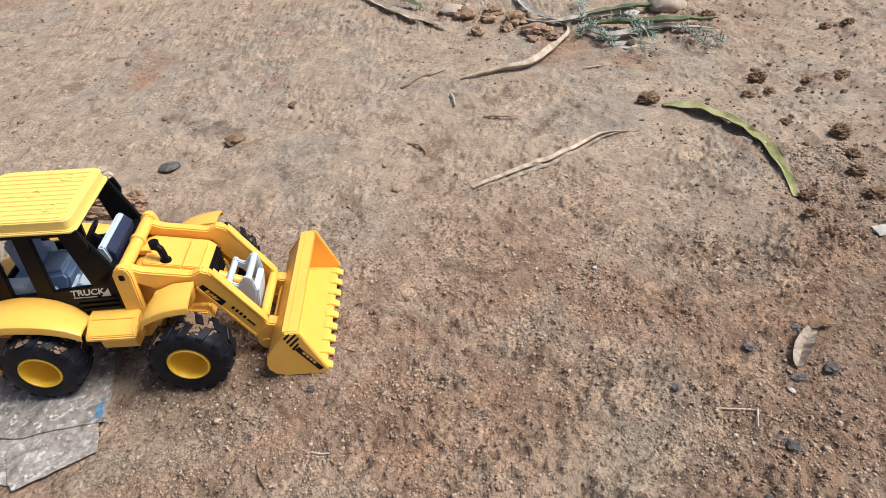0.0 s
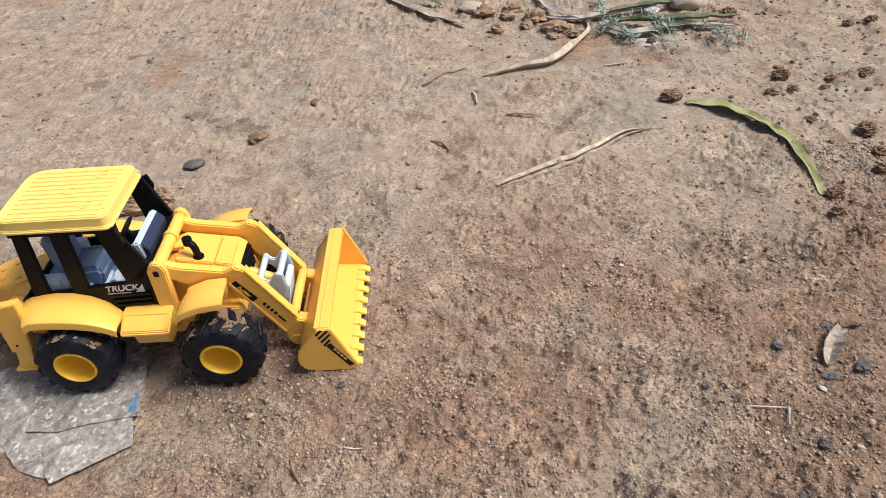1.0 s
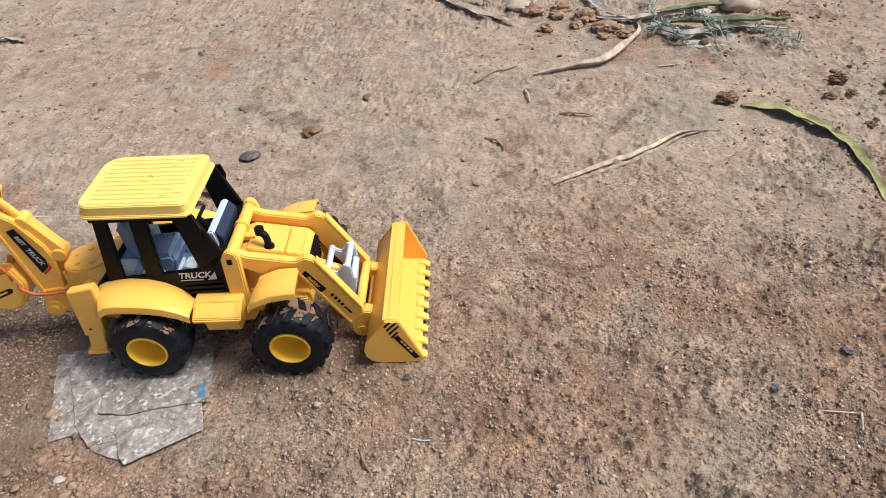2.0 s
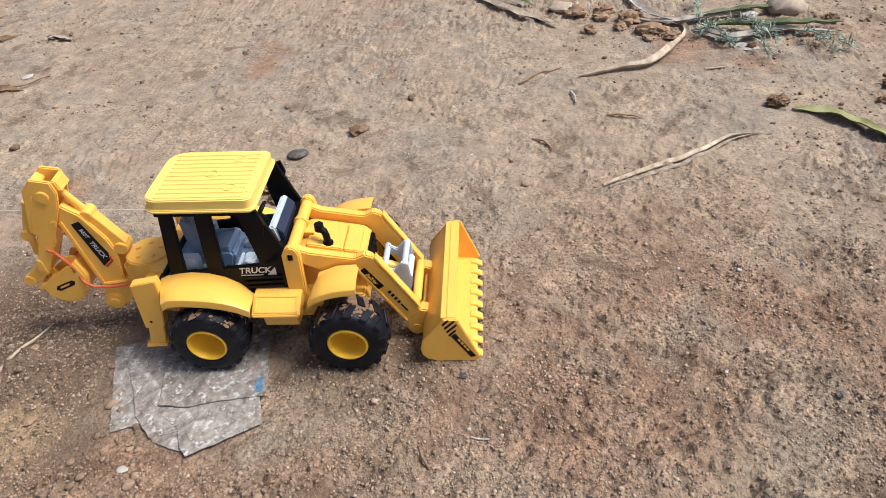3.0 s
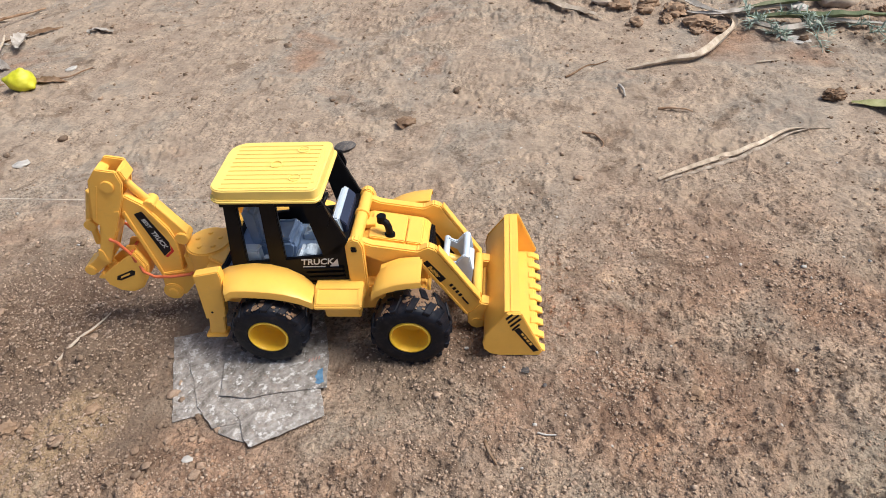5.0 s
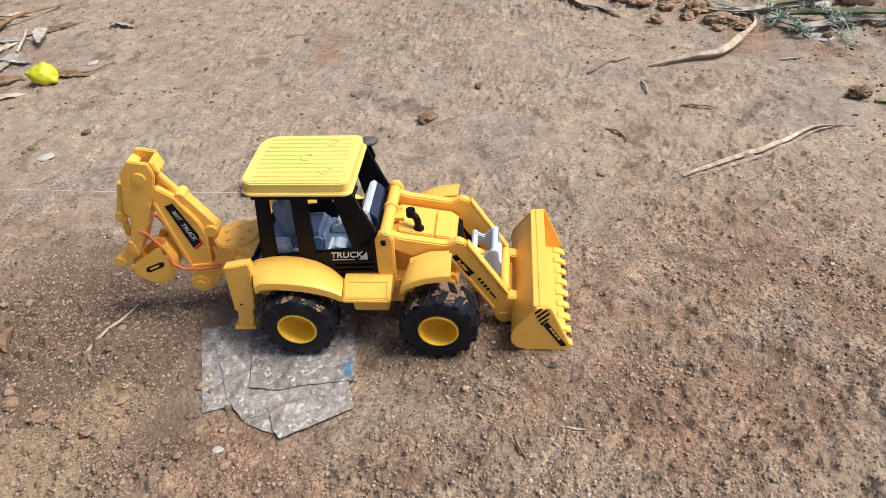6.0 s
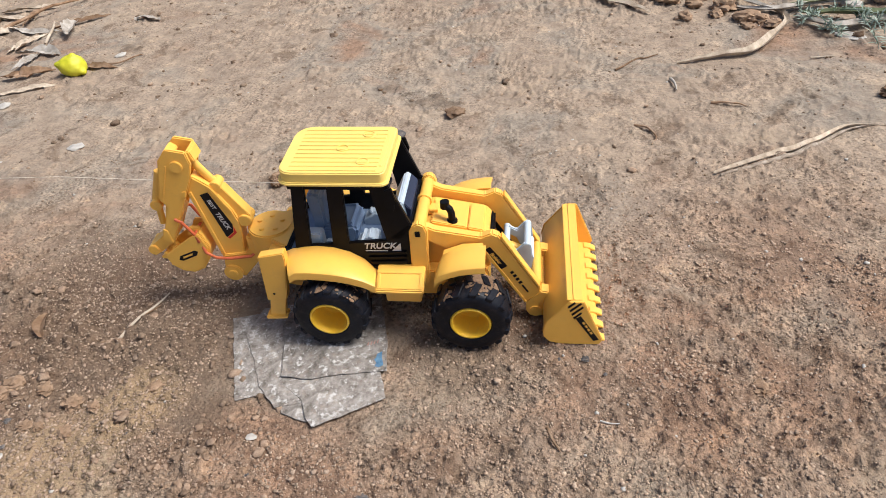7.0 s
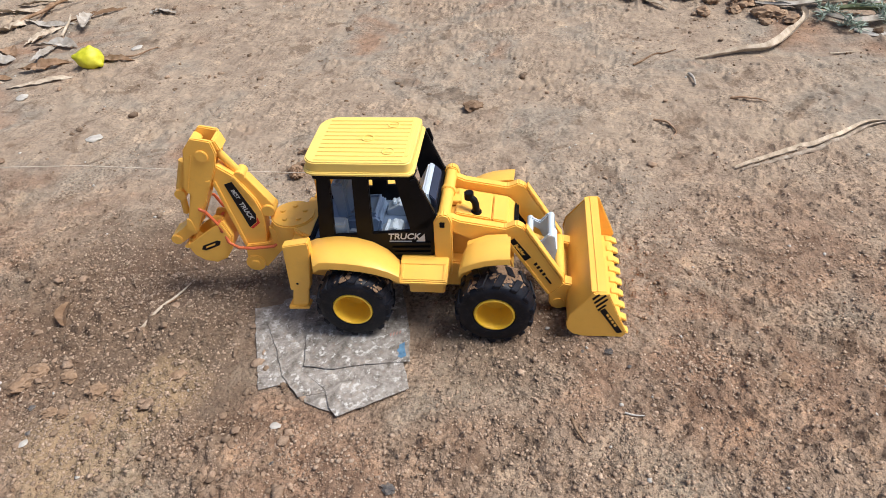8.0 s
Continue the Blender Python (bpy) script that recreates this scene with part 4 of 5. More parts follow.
    def band_mesh(bm):
        pipe(bm, [(-150, -16, 41), (-140, -13.6, 38.5), (-124, -13.4, 40), (-118, -9, 43), (-118, 9, 43), (-124, 13.4, 40), (-140, 13.6, 38.5), (-150, 16, 41), (-157, 15.4, 46), (-162, 9, 62), (-162, -9, 62), (-157, -15.4, 46)], 1.3, 8, closed=True)
        pipe(bm, [(-162, -13, 62), (-168, -14.0, 74), (-172, -13.6, 76), (-173, 13.6, 76), (-168, 14, 74), (-162, 13, 62), (-160, 14.9, 56), (-160, -14.9, 56)], 1.3, 8, closed=True)
    band = simple("rubber_band", BAND, t, band_mesh, 0, "orange rubber band tying the folded bucket")
    simple("pull_thread", THREAD, t, lambda bm: pipe(bm, [(-69, 0, 100), (-110, 0.6, 100.3), (-184, 1, 101), (-260, 1.5, 103), (-420, 3, 96), (-600, 5, 60), (-720, 6, 12), (-790, 7, -18)], 0.26, 6), 0, "thin pale pulling thread")
    # backhoe turned, narrowed and shifted to fit the camera's view
    swing = pose(-0.1015, 0, 0.001, 0, 0, 4.0) @ Matrix.Diagonal((1.0, 0.8, 1.0, 1.0)) @ pose(0.104, 0, 0)
    for piece in (boom, stick, knuckle, dig, band):
        piece.matrix_basis = swing
    t.matrix_basis = pose(-0.1397, 0.1162, 0.0022, 0, 1.9, 2.0)
    return t


build_loader()


# ---- things lying on the earth ----
def curve_points(ctrl, n):
    """A smooth line through control points."""
    c = [Vector(p) for p in ctrl]
    c = [2 * c[0] - c[1]] + c + [2 * c[-1] - c[-2]]
    out = []
    for i in range(n):
        s = i / (n - 1) * (len(c) - 3)
        k = min(int(s), len(c) - 4)
        t = s - k
        a, b, d, e = c[k:k + 4]
        out.append(0.5 * (2 * b + (d - a) * t + (2 * a - 5 * b + 4 * d - e) * t * t + (3 * b - a - 3 * d + e) * t ** 3))
    return out


def blade(name, ctrl, width, mat, label, category, fold=0.35, lift=0.002, group="", shape=None, thick=0.5, n=30, twist=0.0, parent=None, wrinkle=0.18):
    """A long leaf along ground points (x, y[, rise]) in metres: width in metres, folded along its midrib."""
    pts = curve_points([(p[0], p[1], p[2] if len(p) > 2 else 0.0) for p in ctrl], n)
    o = Vector((pts[0].x, pts[0].y, hz(pts[0].x, pts[0].y)))
    shape = shape or (lambda t: math.sin(math.pi * min(1, 0.06 + 0.94 * t)) ** 0.6)
    bm, grid = bmesh.new(), []
    for i, p in enumerate(pts):
        t = i / (n - 1)
        d = (pts[min(i + 1, n - 1)] - pts[max(i - 1, 0)])
        side = Vector((-d.y, d.x, 0)).normalized()
        w = width * 0.5 * max(0.08, shape(t)) * (1 + 0.12 * noise.noise(Vector((t * 9, o.x * 30, 1))))
        z = max(hz(p.x, p.y), hz(p.x + side.x * w, p.y + side.y * w), hz(p.x - side.x * w, p.y - side.y * w)) + lift + p.z
        tw = twist * math.sin(4.0 * t + o.x * 9)
        row = []
        for u in (-1, -0.55, 0, 0.55, 1):
            wob = wrinkle * w * noise.noise(Vector((t * 14, u * 2, o.y * 20)))
            q = Vector((p.x, p.y, z)) + side * w * u * (1 - 0.25 * abs(fold)) + Vector((0, 0, w * (fold * abs(u) + tw * u) + wob))
            row.append(tuple((q - o) * 1000))
        grid.append(row)
    sheet(bm, grid, thick)
    ob = part(name, bm, mat, parent, smooth=0.9)
    ob.location = o
    return tagged(ob, label, category, group) if not parent else ob


def lump(name, x, y, size, mat, label, category, group="", flat=0.7, seed=0, rough=0.35, stretch=1.0, turn=0.0, sub=3, freq=1.0, sink=0.22):
    """An uneven stone or clod; size is its diameter in metres."""
    bm = bmesh.new()
    bmesh.ops.create_icosphere(bm, subdivisions=sub, radius=size / 2)
    off = Vector((seed * 3.7 + x * 50, y * 50, seed))
    for v in bm.verts:
        k = v.co.normalized()
        f = 1 + rough * noise.noise(k * 1.3 * freq + off) + rough * 0.6 * noise.noise(k * 3.1 * freq + off) + rough * 0.5 * noise.noise(k * 7 * freq + off) + rough * 0.3 * noise.noise(k * 14 * freq + off)
        v.co = Vector((v.co.x * f * stretch, v.co.y * f, v.co.z * f * flat))
    ob = part(name, bm, mat, smooth=0.7)
    ob.matrix_basis = pose(x, y, hz(x, y) + size * flat * (0.5 - sink), 0, 0, turn)
    return tagged(ob, label, category, group)


def board(corners, z, thick, label, seed, tilt=(0, 0)):
    """A broken piece of grey board with ragged edges."""
    corners = [(x + 0.55 * z, y - 0.85 * z) for x, y in corners]
    cx, cy = sum(c[0] for c in corners) / len(corners), sum(c[1] for c in corners) / len(corners)
    rnd, line = random.Random(seed), []
    for i, a in enumerate(corners):
        b = corners[(i + 1) % len(corners)]
        m = max(2, int(math.hypot(b[0] - a[0], b[1] - a[1]) / 0.006))
        for k in range(m):
            j = 0.0005 if k else 0.0
            line.append(((a[0] + (b[0] - a[0]) * k / m - cx + rnd.uniform(-j, j)) * 1000, (a[1] + (b[1] - a[1]) * k / m - cy + rnd.uniform(-j, j)) * 1000))
    bm = bmesh.new()
    prism(bm, line, 0, thick, "z")
    soften(bm, 0.25, 1, 0.9)
    ob = part("board_piece", bm, BOARD, smooth=0.6)
    ob.matrix_basis = pose(cx, cy, z, tilt[0], tilt[1], 0)
    return tagged(ob, label, "board", "broken board pieces")


board([(-0.279, 0.079), (-0.225, 0.094), (-0.212, 0.07), (-0.217, 0.012), (-0.247, 0.0)], 0.0003, 0.8, "flat weathered grey board piece lying lowest on the earth", 1)
board([(-0.211, -0.008), (-0.214, 0.006), (-0.185, 0.006), (-0.191, -0.014)], 0.0002, 0.9, "small grey board sliver under the other pieces", 2)
board([(-0.257, 0.091), (-0.225, 0.099), (-0.19, 0.045), (-0.19, 0.006), (-0.206, -0.001), (-0.217, -0.004), (-0.234, 0.013), (-0.248, 0.040), (-0.262, 0.062)], 0.0010, 0.7, "cracked grey board piece with white stains in the stack", 3, (-0.5, 0.5))
board([(-0.226, 0.030), (-0.155, 0.045), (-0.142, 0.009), (-0.186, -0.018), (-0.193, -0.011), (-0.200, 0.004), (-0.222, 0.020)], 0.0015, 0.7, "grey board piece with a pointed corner in the stack", 4, (-1.0, -0.4))
top_board = board([(-0.241, 0.088), (-0.212, 0.101), (-0.166, 0.109), (-0.152, 0.064), (-0.146, 0.033), (-0.177, 0.028), (-0.198, 0.022), (-0.221, 0.023), (-0.228, 0.052)], 0.0021, 0.8, "broad grey board piece on top with a blue corner", 5, (-0.9, 0.2))
bm = bmesh.new()
prism(bm, [(37, -10), (40.5, -7), (41.2, -12), (44, -20), (41, -22.5), (38, -21.5), (38.4, -18), (36.2, -15.5), (37.4, -13)], 0.75, 0.9, "z")
part("paint_patch", bm, BLUE_PAINT, top_board, "flaked blue paint")
bm = bmesh.new()
for k in range(4):
    prism(bm, [(28 + 2.2 * k, -2 + k), (28.9 + 2.2 * k, -2 + k), (29 + 2.2 * k, 1.5 + k), (28.3 + 2.2 * k, 1.2 + k)], 0.75, 0.87, "z")
part("print_bar", bm, FADED, top_board, "faded red print")

# leaves
curled = tagged(new("dry_leaf"), "long curled dry straw-coloured leaf split lengthwise", "leaf")
blade("leaf_half", [(0.113, 0.283), (0.16, 0.308), (0.208, 0.334), (0.247, 0.364), (0.287, 0.366)], 0.0062, STRAW, "", "", fold=0.8, lift=0.0012, shape=lambda t: 0.5 + 0.5 * math.sin(math.pi * t) if t < 0.8 else max(0.12, 0.75 * (1 - t) / 0.2), twist=0.3, thick=1.0, parent=curled, n=40)
blade("leaf_half", [(0.118, 0.2795), (0.165, 0.303), (0.208, 0.3285), (0.243, 0.357), (0.268, 0.366)], 0.0058, STRAW_GREY, "", "", fold=-0.5, lift=0.0022, shape=lambda t: 0.35 + 0.65 * math.sin(math.pi * t * 0.95) ** 2, twist=0.3, thick=1.0, parent=curled, n=40)
blade("green_leaf", [(0.324, 0.419, 0.0), (0.356, 0.401, 0.001), (0.384, 0.360, 0.002), (0.397, 0.320, 0.002), (0.399, 0.277, 0.001), (0.393, 0.236, 0.0)], 0.020, GREEN, "long arched yellow-green leaf on bare earth", "leaf", fold=0.35, lift=0.0008, shape=lambda t: min(1.0, 0.2 + t / 0.18) * (1 - 0.72 * max(0, t - 0.25) / 0.75), twist=0.25, n=60, wrinkle=0.35)
blade("curved_dry_stalk", [(0.107, 0.514), (0.153, 0.530), (0.195, 0.542), (0.232, 0.593), (0.256, 0.638), (0.246, 0.674)], 0.014, STRAW, "curved greyish dry stalk lying on earth", "stalk", fold=0.8, lift=0.002, thick=1.4, shape=lambda t: 0.25 + 0.75 * math.sin(math.pi * min(1, t * 1.1)) ** 1.2 if t < 0.6 else 0.6)
heap = "leaf blades in the heap"
blade("dry_leaf", [(0.195, 0.80), (0.206, 0.725, 0.002), (0.218, 0.688, 0.003), (0.247, 0.664, 0.001)], 0.016, STRAW_PALE, "bleached bent leaf blade in the heap", "leaf", group=heap, fold=0.5, lift=0.004)
blade("dry_leaf", [(0.203, 0.682), (0.247, 0.662, 0.001), (0.29, 0.673, 0.002), (0.345, 0.688)], 0.016, STRAW_PALE, "pale leaf blade in the heap", "leaf", group=heap, fold=0.5, lift=0.003)
blade("dry_leaf", [(0.268, 0.645), (0.304, 0.600, 0.001), (0.36, 0.618, 0.002), (0.440, 0.612)], 0.017, STRAW_PALE, "pale curved leaf blade in the heap", "leaf", group=heap, fold=0.6, lift=0.003)
blade("green_leaf", [(0.275, 0.645), (0.326, 0.632, 0.002), (0.384, 0.626, 0.003), (0.45, 0.636, 0.001)], 0.017, GREEN_DARK, "dark green leaf blade across the heap", "leaf", group=heap, fold=0.7, lift=0.006)
blade("green_leaf", [(0.265, 0.675), (0.32, 0.682, 0.002), (0.377, 0.690, 0.001), (0.43, 0.705)], 0.013, GREEN_DARK, "thin greenish leaf blade in the heap", "leaf", group=heap, fold=0.6, lift=0.006)
blade("green_leaf", [(-0.05, 0.852), (0.018, 0.752), (0.056, 0.708), (0.092, 0.678)], 0.017, STRAW, "half-dry fallen leaf blade", "leaf", fold=0.5, lift=0.003)
blade("green_leaf", [(-0.02, 0.835, 0.004), (0.02, 0.785, 0.006), (0.058, 0.752)], 0.016, GREEN_DARK, "short green leaf blade", "leaf", fold=0.5, lift=0.006)
blade("dead_leaf", [(0.320, 0.048, 0.001), (0.330, 0.064, 0.003), (0.341, 0.078, 0.002)], 0.0125, STRAW_GREY, "crumpled brown dead leaf on loose soil", "leaf", fold=0.55, lift=0.0015, twist=0.3, wrinkle=0.5, shape=lambda t: 0.35 + 0.65 * math.sin(math.pi * t) ** 0.4)
blade("dead_leaf", [(0.341, 0.079, 0.001), (0.350, 0.084, 0.002), (0.360, 0.084)], 0.010, STRAW_BROWN, "broken brown leaf tip on loose soil", "leaf", fold=0.4, lift=0.003)
blade("leaf_scrap", [(-0.427, 0.049), (-0.437, 0.062, 0.002), (-0.440, 0.076)], 0.011, STRAW_BROWN, "dark curled leaf scrap on soil", "leaf", fold=0.6)


def twig(ctrl, r, mat, label, category="twig", group=""):
    pts = curve_points([(p[0], p[1], p[2] if len(p) > 2 else 0) for p in ctrl], 14)
    o = Vector((pts[0].x, pts[0].y, hz(pts[0].x, pts[0].y)))
    bm = bmesh.new()
    pipe(bm, [(Vector((p.x, p.y, hz(p.x, p.y) + p.z + r * 0.9)) - o) * 1000 for p in pts], lambda t: r * 1000 * (1.1 - 0.6 * t), 7)
    ob = part("twig", bm, mat, smooth=0.9)
    ob.location = o
    return tagged(ob, label, category, group)


twig([(0.0, 0.0), (0.006, -0.0015), (0.015, -0.001)], 0.0007, CHALK, "short bleached stem on soil")
twig([(0.283, 0.016), (0.281, 0.010, 0.001), (0.279, 0.003)], 0.0008, CHALK, "short white broken stem")
twig([(0.258, 0.019), (0.270, 0.017, 0.001), (0.282, 0.016)], 0.0007, STRAW, "thin dry stem on loose soil")
twig([(0.036, 0.502), (0.063, 0.530), (0.072, 0.532), (0.088, 0.542)], 0.0012, STRAW_BROWN, "thin dark dry twig")
twig([(-0.012, 0.560), (0.01, 0.556), (0.018, 0.564), (0.03, 0.559)], 0.0007, STRAW, "thin pale root thread")
twig([(0.095, 0.475), (0.098, 0.462, 0.002), (0.099, 0.449)], 0.0018, STRAW_PALE, "small pale dry stem")
twig([(0.13, 0.417), (0.145, 0.414, 0.002), (0.165, 0.410)], 0.0014, STRAW_BROWN, "short bent brown twig")
twig([(0.255, 0.523), (0.282, 0.527)], 0.0011, STRAW, "short straight dry straw")
twig([(0.048, 0.372), (0.06, 0.366, 0.001), (0.068, 0.35), (0.062, 0.334)], 0.0012, STRAW_BROWN, "bent brown twig on earth")
twig([(-0.033, -0.008), (-0.030, -0.016, 0.001), (-0.025, -0.024)], 0.0012, STRAW_BROWN, "short brown root end")
twig([(-0.365, 0.052), (-0.350, 0.085, 0.001), (-0.345, 0.105)], 0.0013, STRAW, "thin dry stem near the boards")
twig([(-0.362, 0.062), (-0.345, 0.090, 0.001)], 0.0009, STRAW_BROWN, "forked dry stem near the boards")

# clods, stones
dark = "dark clods on the earth"
for k, (x, y, s, st, tn) in enumerate(((0.311, 0.431, 0.026, 1.35, 5), (0.403, 0.235, 0.021, 1.25, 10), (0.393, 0.207, 0.019, 1.0, 0), (0.400, 0.182, 0.018, 1.0, 0), (0.440, 0.464, 0.026, 1.1, 20), (0.418, 0.428, 0.017, 1.3, 0), (0.441, 0.431, 0.019, 1.1, 50), (0.491, 0.451, 0.018, 1.3, 0),
                                      (0.530, 0.458, 0.022, 1.4, 10), (0.473, 0.427, 0.014, 1.3, 0), (0.476, 0.338, 0.026, 1.2, 30), (0.460, 0.269, 0.020, 1.4, 0), (0.458, 0.230, 0.022, 1.3, 0), (0.470, 0.298, 0.017, 1.2, 80), (0.433, 0.365, 0.014, 1.4, 0), (0.569, 0.592, 0.018, 1.2, 0), (0.598, 0.595, 0.020, 1.2, 30), (0.440, 0.653, 0.026, 1.3, 0))):
    lump("clod", x, y, s * 0.62, CLOD, "dark crumbly clod of damp earth", "clod", dark, 0.8, k, 0.42, st, tn, 4, 1.7)
lump("clod", -0.142, 0.405, 0.017, CLOD, "low dark clod pressed into the earth", "clod", dark, 0.5, 40, 0.5, 1.3, 10)
for k, (x, y, s) in enumerate(((0.209, 0.644, 0.026), (0.222, 0.637, 0.020), (0.187, 0.687, 0.03), (0.159, 0.729, 0.024), (0.120, 0.722, 0.028), (0.235, 0.621, 0.018), (0.135, 0.658, 0.017), (0.174, 0.665, 0.016), (0.204, 0.619, 0.014), (0.150, 0.701, 0.02))):
    lump("soil_lump", x, y, s, RIDGE, "crumbly lump of loose brown soil", "clod", "lumps of loose soil", 0.6, 60 + k, 0.5, 1.15, 40 * k)
lump("stone", 0.397, 0.697, 0.050, STONE, "smooth pale brown stone beside the heap", "stone", "", 0.55, 3, 0.14, 1.05, 10)
lump("stone", 0.101, 0.741, 0.028, STONE, "flat tan stone in loose soil", "stone", "", 0.5, 5, 0.2, 1.3, 5)
lump("chalk_piece", 0.345, 0.682, 0.020, CHALK, "small white chalky piece", "chip", "", 0.5, 6, 0.2, 1.3, -15)
lump("leaf_chip", 0.315, 0.583, 0.022, CHALK, "flat whitish flake under the weed", "chip", "", 0.14, 7, 0.25, 1.4, -30)
lump("flat_disc", -0.202, 0.359, 0.020, SLATE, "flat round dark grey disc on earth", "disc", "", 0.24, 8, 0.08, 1.15, 0, 3, 0.6, 0.1)
slate = "dark grey pebbles"
for k, (x, y, s, st, fl) in enumerate(((-0.008, 0.052, 0.0085, 1.1, 0.35), (0.005, 0.039, 0.004, 1.3, 0.5), (-0.026, 0.051, 0.004, 1.2, 0.6), (0.333, 0.084, 0.011, 1.1, 0.5), (0.295, 0.067, 0.010, 1.6, 0.5), (0.319, 0.040, 0.011, 1.5, 0.5), (0.341, 0.045, 0.014, 1.1, 0.55), (0.238, 0.037, 0.009, 1.1, 0.6),
                                       (0.289, -0.005, 0.009, 1.2, 0.6), (0.294, -0.011, 0.013, 1.35, 0.6), (0.268, -0.045, 0.007, 1.2, 0.6), (-0.406, -0.027, 0.008, 1.1, 0.6), (-0.311, -0.032, 0.006, 1.6, 0.5), (-0.395, -0.048, 0.005, 1.2, 0.6), (-0.218, -0.056, 0.007, 1.1, 0.6), (-0.140, -0.066, 0.011, 1.4, 0.5))):
    lump("pebble", x, y, s * 0.58, SLATE, "small dark blue-grey pebble in soil", "pebble", slate, fl, 80 + k, 0.45, st, 35 * k, 3, 1.6)
tan = "pale soil lumps"
for k, (x, y, s, st) in enumerate(((-0.419, 0.002, 0.013, 1.2), (-0.425, -0.010, 0.012, 1.6), (-0.394, 0.001, 0.011, 1.1), (-0.366, -0.009, 0.012, 1.0), (-0.388, -0.032, 0.008, 1.2), (-0.377, -0.032, 0.007, 1.0), (-0.357, -0.034, 0.009, 1.2), (-0.220, -0.055, 0.006, 1.0), (-0.312, 0.009, 0.008, 1.3), (0.103, 0.034, 0.010, 1.1), (-0.349, -0.011, 0.008, 1.1))):
    lump("soil_lump", x, y, s, RIDGE, "pale dry lump of hard soil", "clod", tan, 0.6, 110 + k, 0.5, st, 50 * k, 3, 1.7, 0.15)
for k, (x, y, s) in enumerate(((-0.224, -0.029, 0.006), (-0.393, -0.056, 0.005), (-0.735, 0.442, 0.014), (-0.571, 0.339, 0.015), (-0.654, 0.596, 0.014), (-0.444, -0.014, 0.010), (0.441, 0.182, 0.014), (-0.030, 0.200, 0.003), (0.310, 0.030, 0.004))):
    lump("white_chip", x, y, s, CHALK, "small whitish chip lying on soil", "chip", "white chips", 0.3, 140 + k, 0.3, 1.3, 60 * k, 2)

# dried mud ridges pressed up beside an old rut
for k, (a, b, w) in enumerate((((-0.310, 0.306), (-0.268, 0.303), 0.012), ((-0.264, 0.302), (-0.238, 0.295), 0.013), ((-0.236, 0.298), (-0.204, 0.286), 0.014), ((-0.308, 0.284), (-0.276, 0.284), 0.011), ((-0.274, 0.282), (-0.228, 0.275), 0.012), ((-0.312, 0.270), (-0.296, 0.266), 0.015), ((-0.21, 0.276), (-0.196, 0.272), 0.012), ((-0.226, 0.306), (-0.212, 0.303), 0.012))):
    length = math.hypot(b[0] - a[0], b[1] - a[1])
    lump("mud_ridge", (a[0] + b[0]) / 2, (a[1] + b[1]) / 2, w, RIDGE, "cracked ridge of dried mud", "mud", "dried mud ridges", 0.95, 170 + k, 0.45, length / w, math.degrees(math.atan2(b[1] - a[1], b[0] - a[0])), 4, 1.2, 0.28)
for k, (x, y, s) in enumerate(((-0.272, 0.352, 0.014), (-0.280, 0.346, 0.009), (-0.263, 0.347, 0.009))):
    lump("soil_lump", x, y, s, STONE, "small upright lumps of pale soil", "clod", tan, 0.9, 190 + k, 0.5, 1.0, 40 * k)

# yellow fruit
bm = bmesh.new()
bmesh.ops.create_icosphere(bm, subdivisions=4, radius=0.0165)
for v in bm.verts:
    k = v.co.normalized()
    f = 1 + 0.03 * math.cos(5 * math.atan2(k.y, k.x) + 0.6) * (1 - k.z * k.z) + 0.07 * noise.noise(k * 1.8) + 0.025 * noise.noise(k * 6)
    for horn in ((0.1, 0.1, 1.0), (-0.95, -0.2, 0.2), (0.75, -0.6, -0.2)):
        c = k.dot(Vector(horn).normalized())
        f += 0.30 * max(0, (c - 0.93) / 0.07) ** 2
    v.co = Vector((v.co.x * f * 1.1, v.co.y * f, v.co.z * f * 0.9))
fruit = part("yellow_fruit", bm, FRUIT, smooth=0.9)
fruit.matrix_basis = pose(-0.689, 0.537, hz(-0.689, 0.537) + 0.0125, 8, 12, 20)
tagged(fruit, "wrinkled bright lemon-yellow fruit with a pointed tip", "fruit")

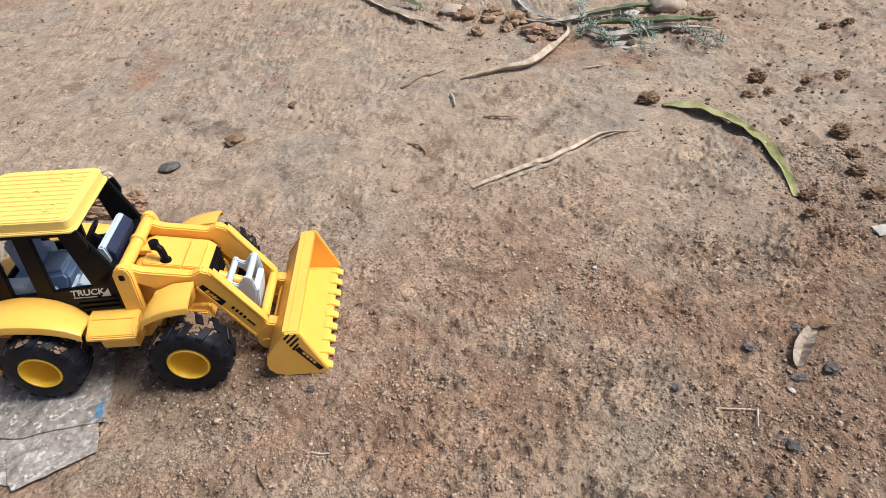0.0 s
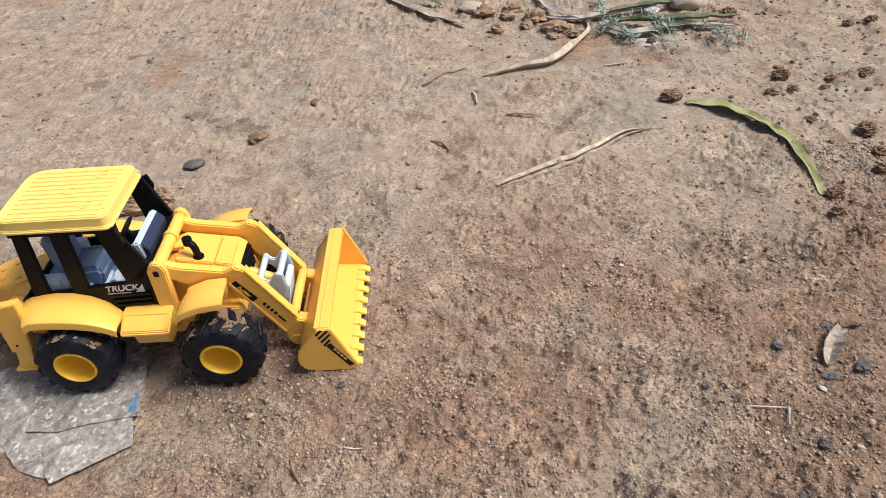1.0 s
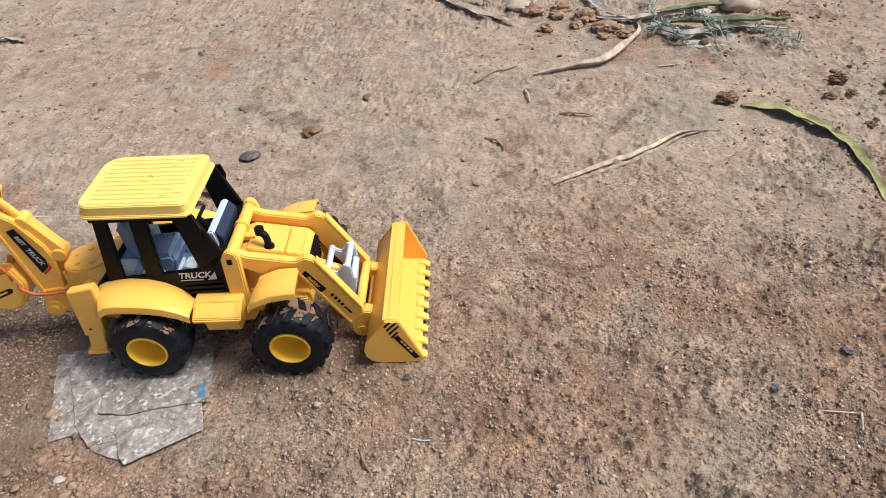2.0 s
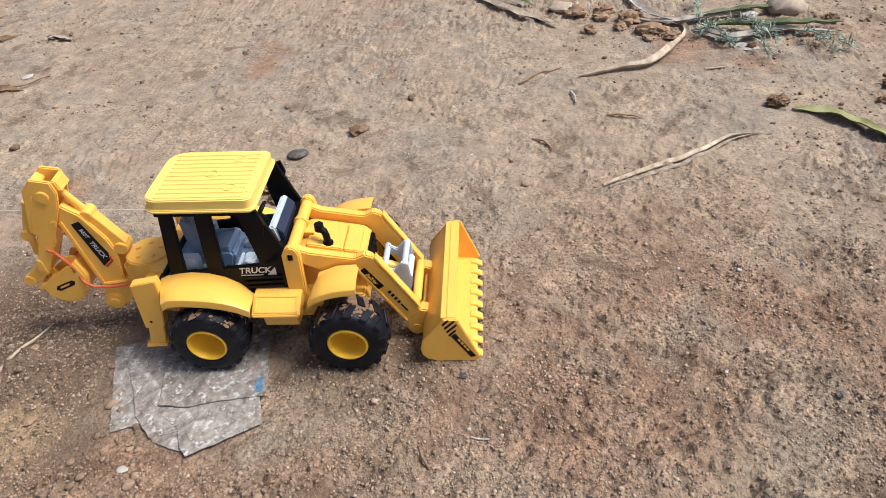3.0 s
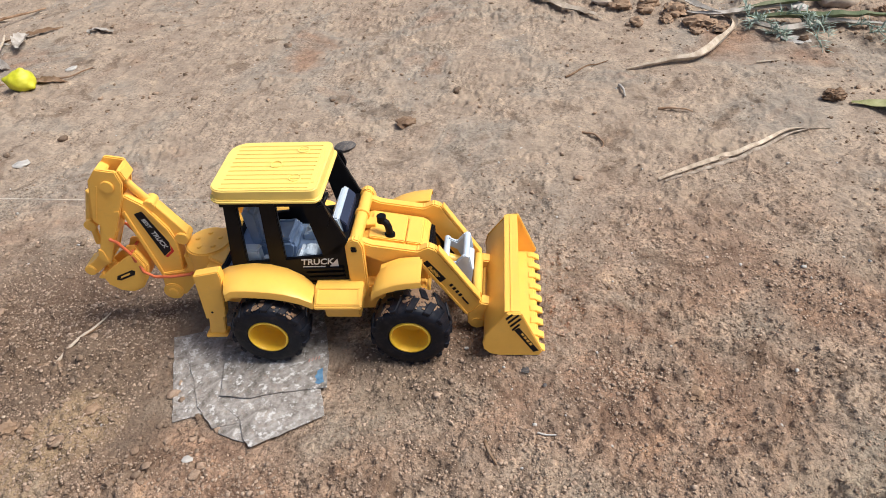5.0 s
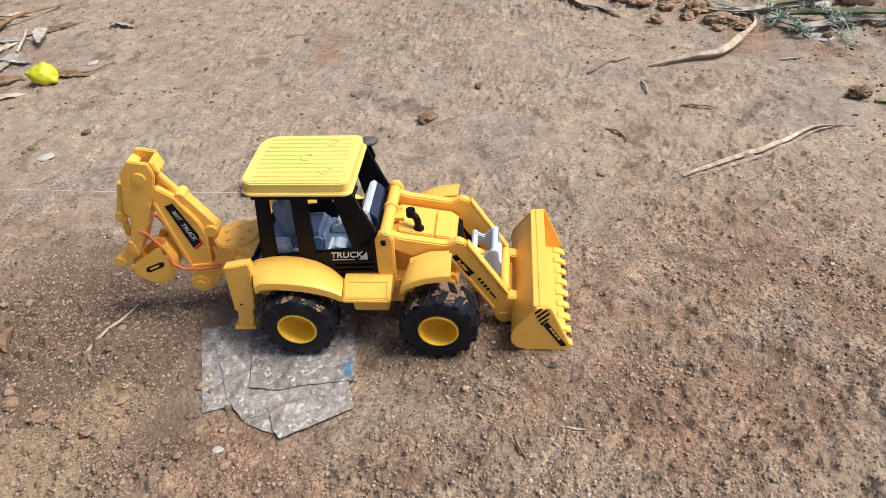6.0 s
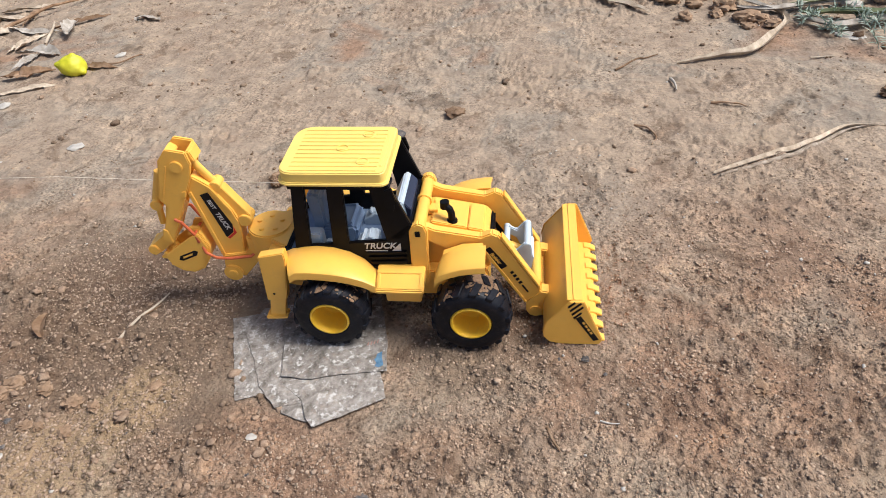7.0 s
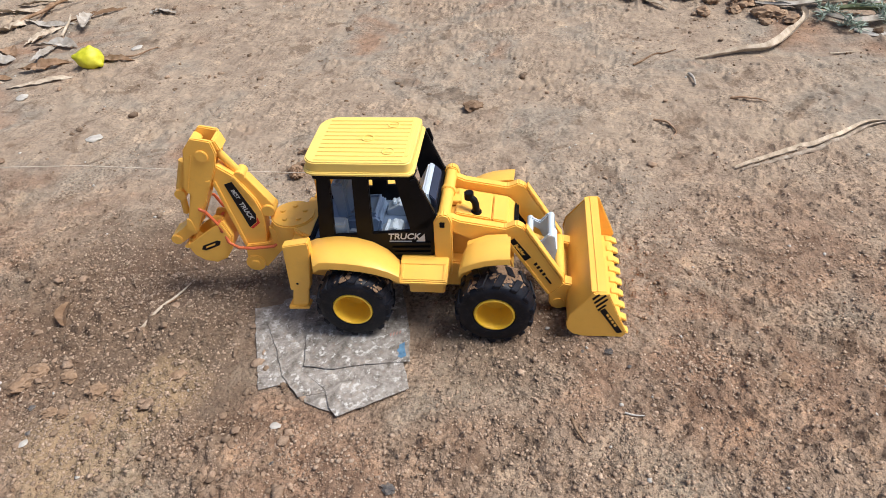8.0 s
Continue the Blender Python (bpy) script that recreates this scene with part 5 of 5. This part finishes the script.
# leaf litter
litter = "dry leaf litter"
for k, (a, b, w, m, z) in enumerate((((-1.02, 0.755), (-0.905, 0.768), 0.020, STRAW, 0.004), ((-0.965, 0.668), (-0.915, 0.735), 0.030, STRAW, 0.003), ((-0.925, 0.730), (-0.825, 0.714), 0.016, STRAW_PALE, 0.003), ((-0.796, 0.553), (-0.800, 0.625), 0.013, STRAW_PALE, 0.008),
                                     ((-0.838, 0.622), (-0.762, 0.618), 0.022, STRAW_PALE, 0.006), ((-0.885, 0.584), (-0.838, 0.578), 0.026, STRAW_PALE, 0.006), ((-0.800, 0.536), (-0.738, 0.566), 0.020, STRAW_BROWN, 0.005), ((-0.786, 0.483), (-0.705, 0.520), 0.010, STRAW, 0.001),
                                     ((-0.783, 0.676), (-0.811, 0.748), 0.024, STRAW_PALE, 0.010), ((-0.898, 0.728), (-0.925, 0.835), 0.011, STRAW_BROWN, 0.007), ((-0.700, 0.572), (-0.640, 0.564), 0.013, STRAW_BROWN, 0.002), ((-0.664, 0.742), (-0.715, 0.752), 0.017, STRAW_PALE, 0.003),
                                     ((-0.845, 0.716), (-0.765, 0.780), 0.012, STRAW_BROWN, 0.002), ((-0.86, 0.63), (-0.87, 0.70), 0.012, STRAW, 0.004), ((-0.85, 0.635), (-0.835, 0.705), 0.008, STRAW, 0.005), ((-0.90, 0.62), (-0.85, 0.595), 0.024, STRAW_BROWN, 0.002),
                                     ((-0.99, 0.80), (-0.90, 0.83), 0.018, STRAW, 0.003), ((-0.93, 0.56), (-0.86, 0.535), 0.022, STRAW_BROWN, 0.003), ((-1.00, 0.62), (-0.93, 0.60), 0.024, STRAW, 0.004), ((-0.86, 0.505), (-0.80, 0.515), 0.012, STRAW_BROWN, 0.001), ((-0.88, 0.545), (-0.80, 0.50), 0.010, STRAW, 0.002))):
    mx, my = (a[0] + b[0]) / 2 + 0.008 * math.sin(k * 2.1), (a[1] + b[1]) / 2 + 0.008 * math.cos(k * 1.7)
    words = {"dry_leaf": "dry tan fallen leaf among litter", "bleached_leaf": "bleached whitish fallen leaf among litter", "brown_dead_leaf": "brown curled dead leaf among litter"}[m.name]
    blade("litter_leaf", [(a[0] + 0.008, a[1] - 0.014, z), (mx + 0.008, my - 0.016, z * 0.6 + 0.002), (b[0] + 0.008, b[1] - 0.014, z * 0.4)], w * 0.85, m, words, "leaf", fold=0.3 + 0.25 * math.sin(k * 3.3), lift=0.0002, group=litter, twist=0.4, n=18, wrinkle=0.6)
twig([(-0.676, 0.566), (-0.640, 0.562, 0.002), (-0.622, 0.598)], 0.0016, STRAW_BROWN, "dark dry twig beside the fruit")
twig([(-0.811, 0.651), (-0.819, 0.697, 0.012), (-0.848, 0.735)], 0.0022, STRAW, "arched dry stem among litter")
twig([(-0.93, 0.70), (-0.88, 0.78, 0.01), (-0.85, 0.86)], 0.003, STRAW_BROWN, "brown dry stick among litter")


def weed_sprig(parent, base, tip, rise, seed):
    """A feathery stem with many small narrow leaflets."""
    rnd = random.Random(seed)
    bm = bmesh.new()
    b, t = Vector((*base, 0)), Vector((*tip, 0))
    pts = []
    for i in range(9):
        s = i / 8
        p = b.lerp(t, s) + Vector((rnd.uniform(-1, 1), rnd.uniform(-1, 1), 0)) * 0.002
        pts.append(Vector((p.x, p.y, hz(p.x, p.y) + 0.003 + rise * math.sin(math.pi * s * 0.9))))
    pipe(bm, [p * 1000 for p in pts], lambda s: 1.1 - 0.7 * s, 6)
    for i in range(1, 9):
        d = (pts[i] - pts[i - 1]).normalized()
        for _ in range(6):
            o = pts[i - 1].lerp(pts[i], rnd.random())
            out = (d * rnd.uniform(0.1, 0.8) + Vector((rnd.uniform(-1, 1), rnd.uniform(-1, 1), rnd.uniform(-0.1, 0.9)))).normalized()
            ln, w = rnd.uniform(0.008, 0.017), rnd.uniform(0.0007, 0.0013)
            sd = out.cross(Vector((0, 0, 1))).normalized() * w
            e = o + out * ln
            e.z = max(e.z, hz(e.x, e.y) + 0.0006)
            m1 = o.lerp(e, 0.45) + Vector((0, 0, 0.0012))
            v = [bm.verts.new(q) for q in (o, m1 + sd, e, m1 - sd, m1 - Vector((0, 0, 0.0007)))]
            for f in ((0, 1, 4), (1, 2, 4), (2, 3, 4), (3, 0, 4), (0, 3, 1), (1, 3, 2)):
                bm.faces.new([v[q] for q in f])
    part("sprig", bm, HERB, parent, smooth=0)


weed = tagged(new("uprooted_weed"), "wilted grey-green feathery weed on the leaf heap", "weed")
for k, (a, b, rise) in enumerate((((0.275, 0.655), (0.284, 0.735), 0.012), ((0.275, 0.655), (0.300, 0.570), 0.010), ((0.29, 0.64), (0.265, 0.610), 0.008), ((0.335, 0.630), (0.329, 0.530), 0.012), ((0.335, 0.630), (0.350, 0.575), 0.010), ((0.385, 0.62), (0.410, 0.545), 0.012), ((0.40, 0.59), (0.432, 0.556), 0.006), ((0.30, 0.65), (0.36, 0.61), 0.012), ((0.285, 0.60), (0.305, 0.578), 0.004))):
    weed_sprig(weed, a, b, rise, 20 + k)
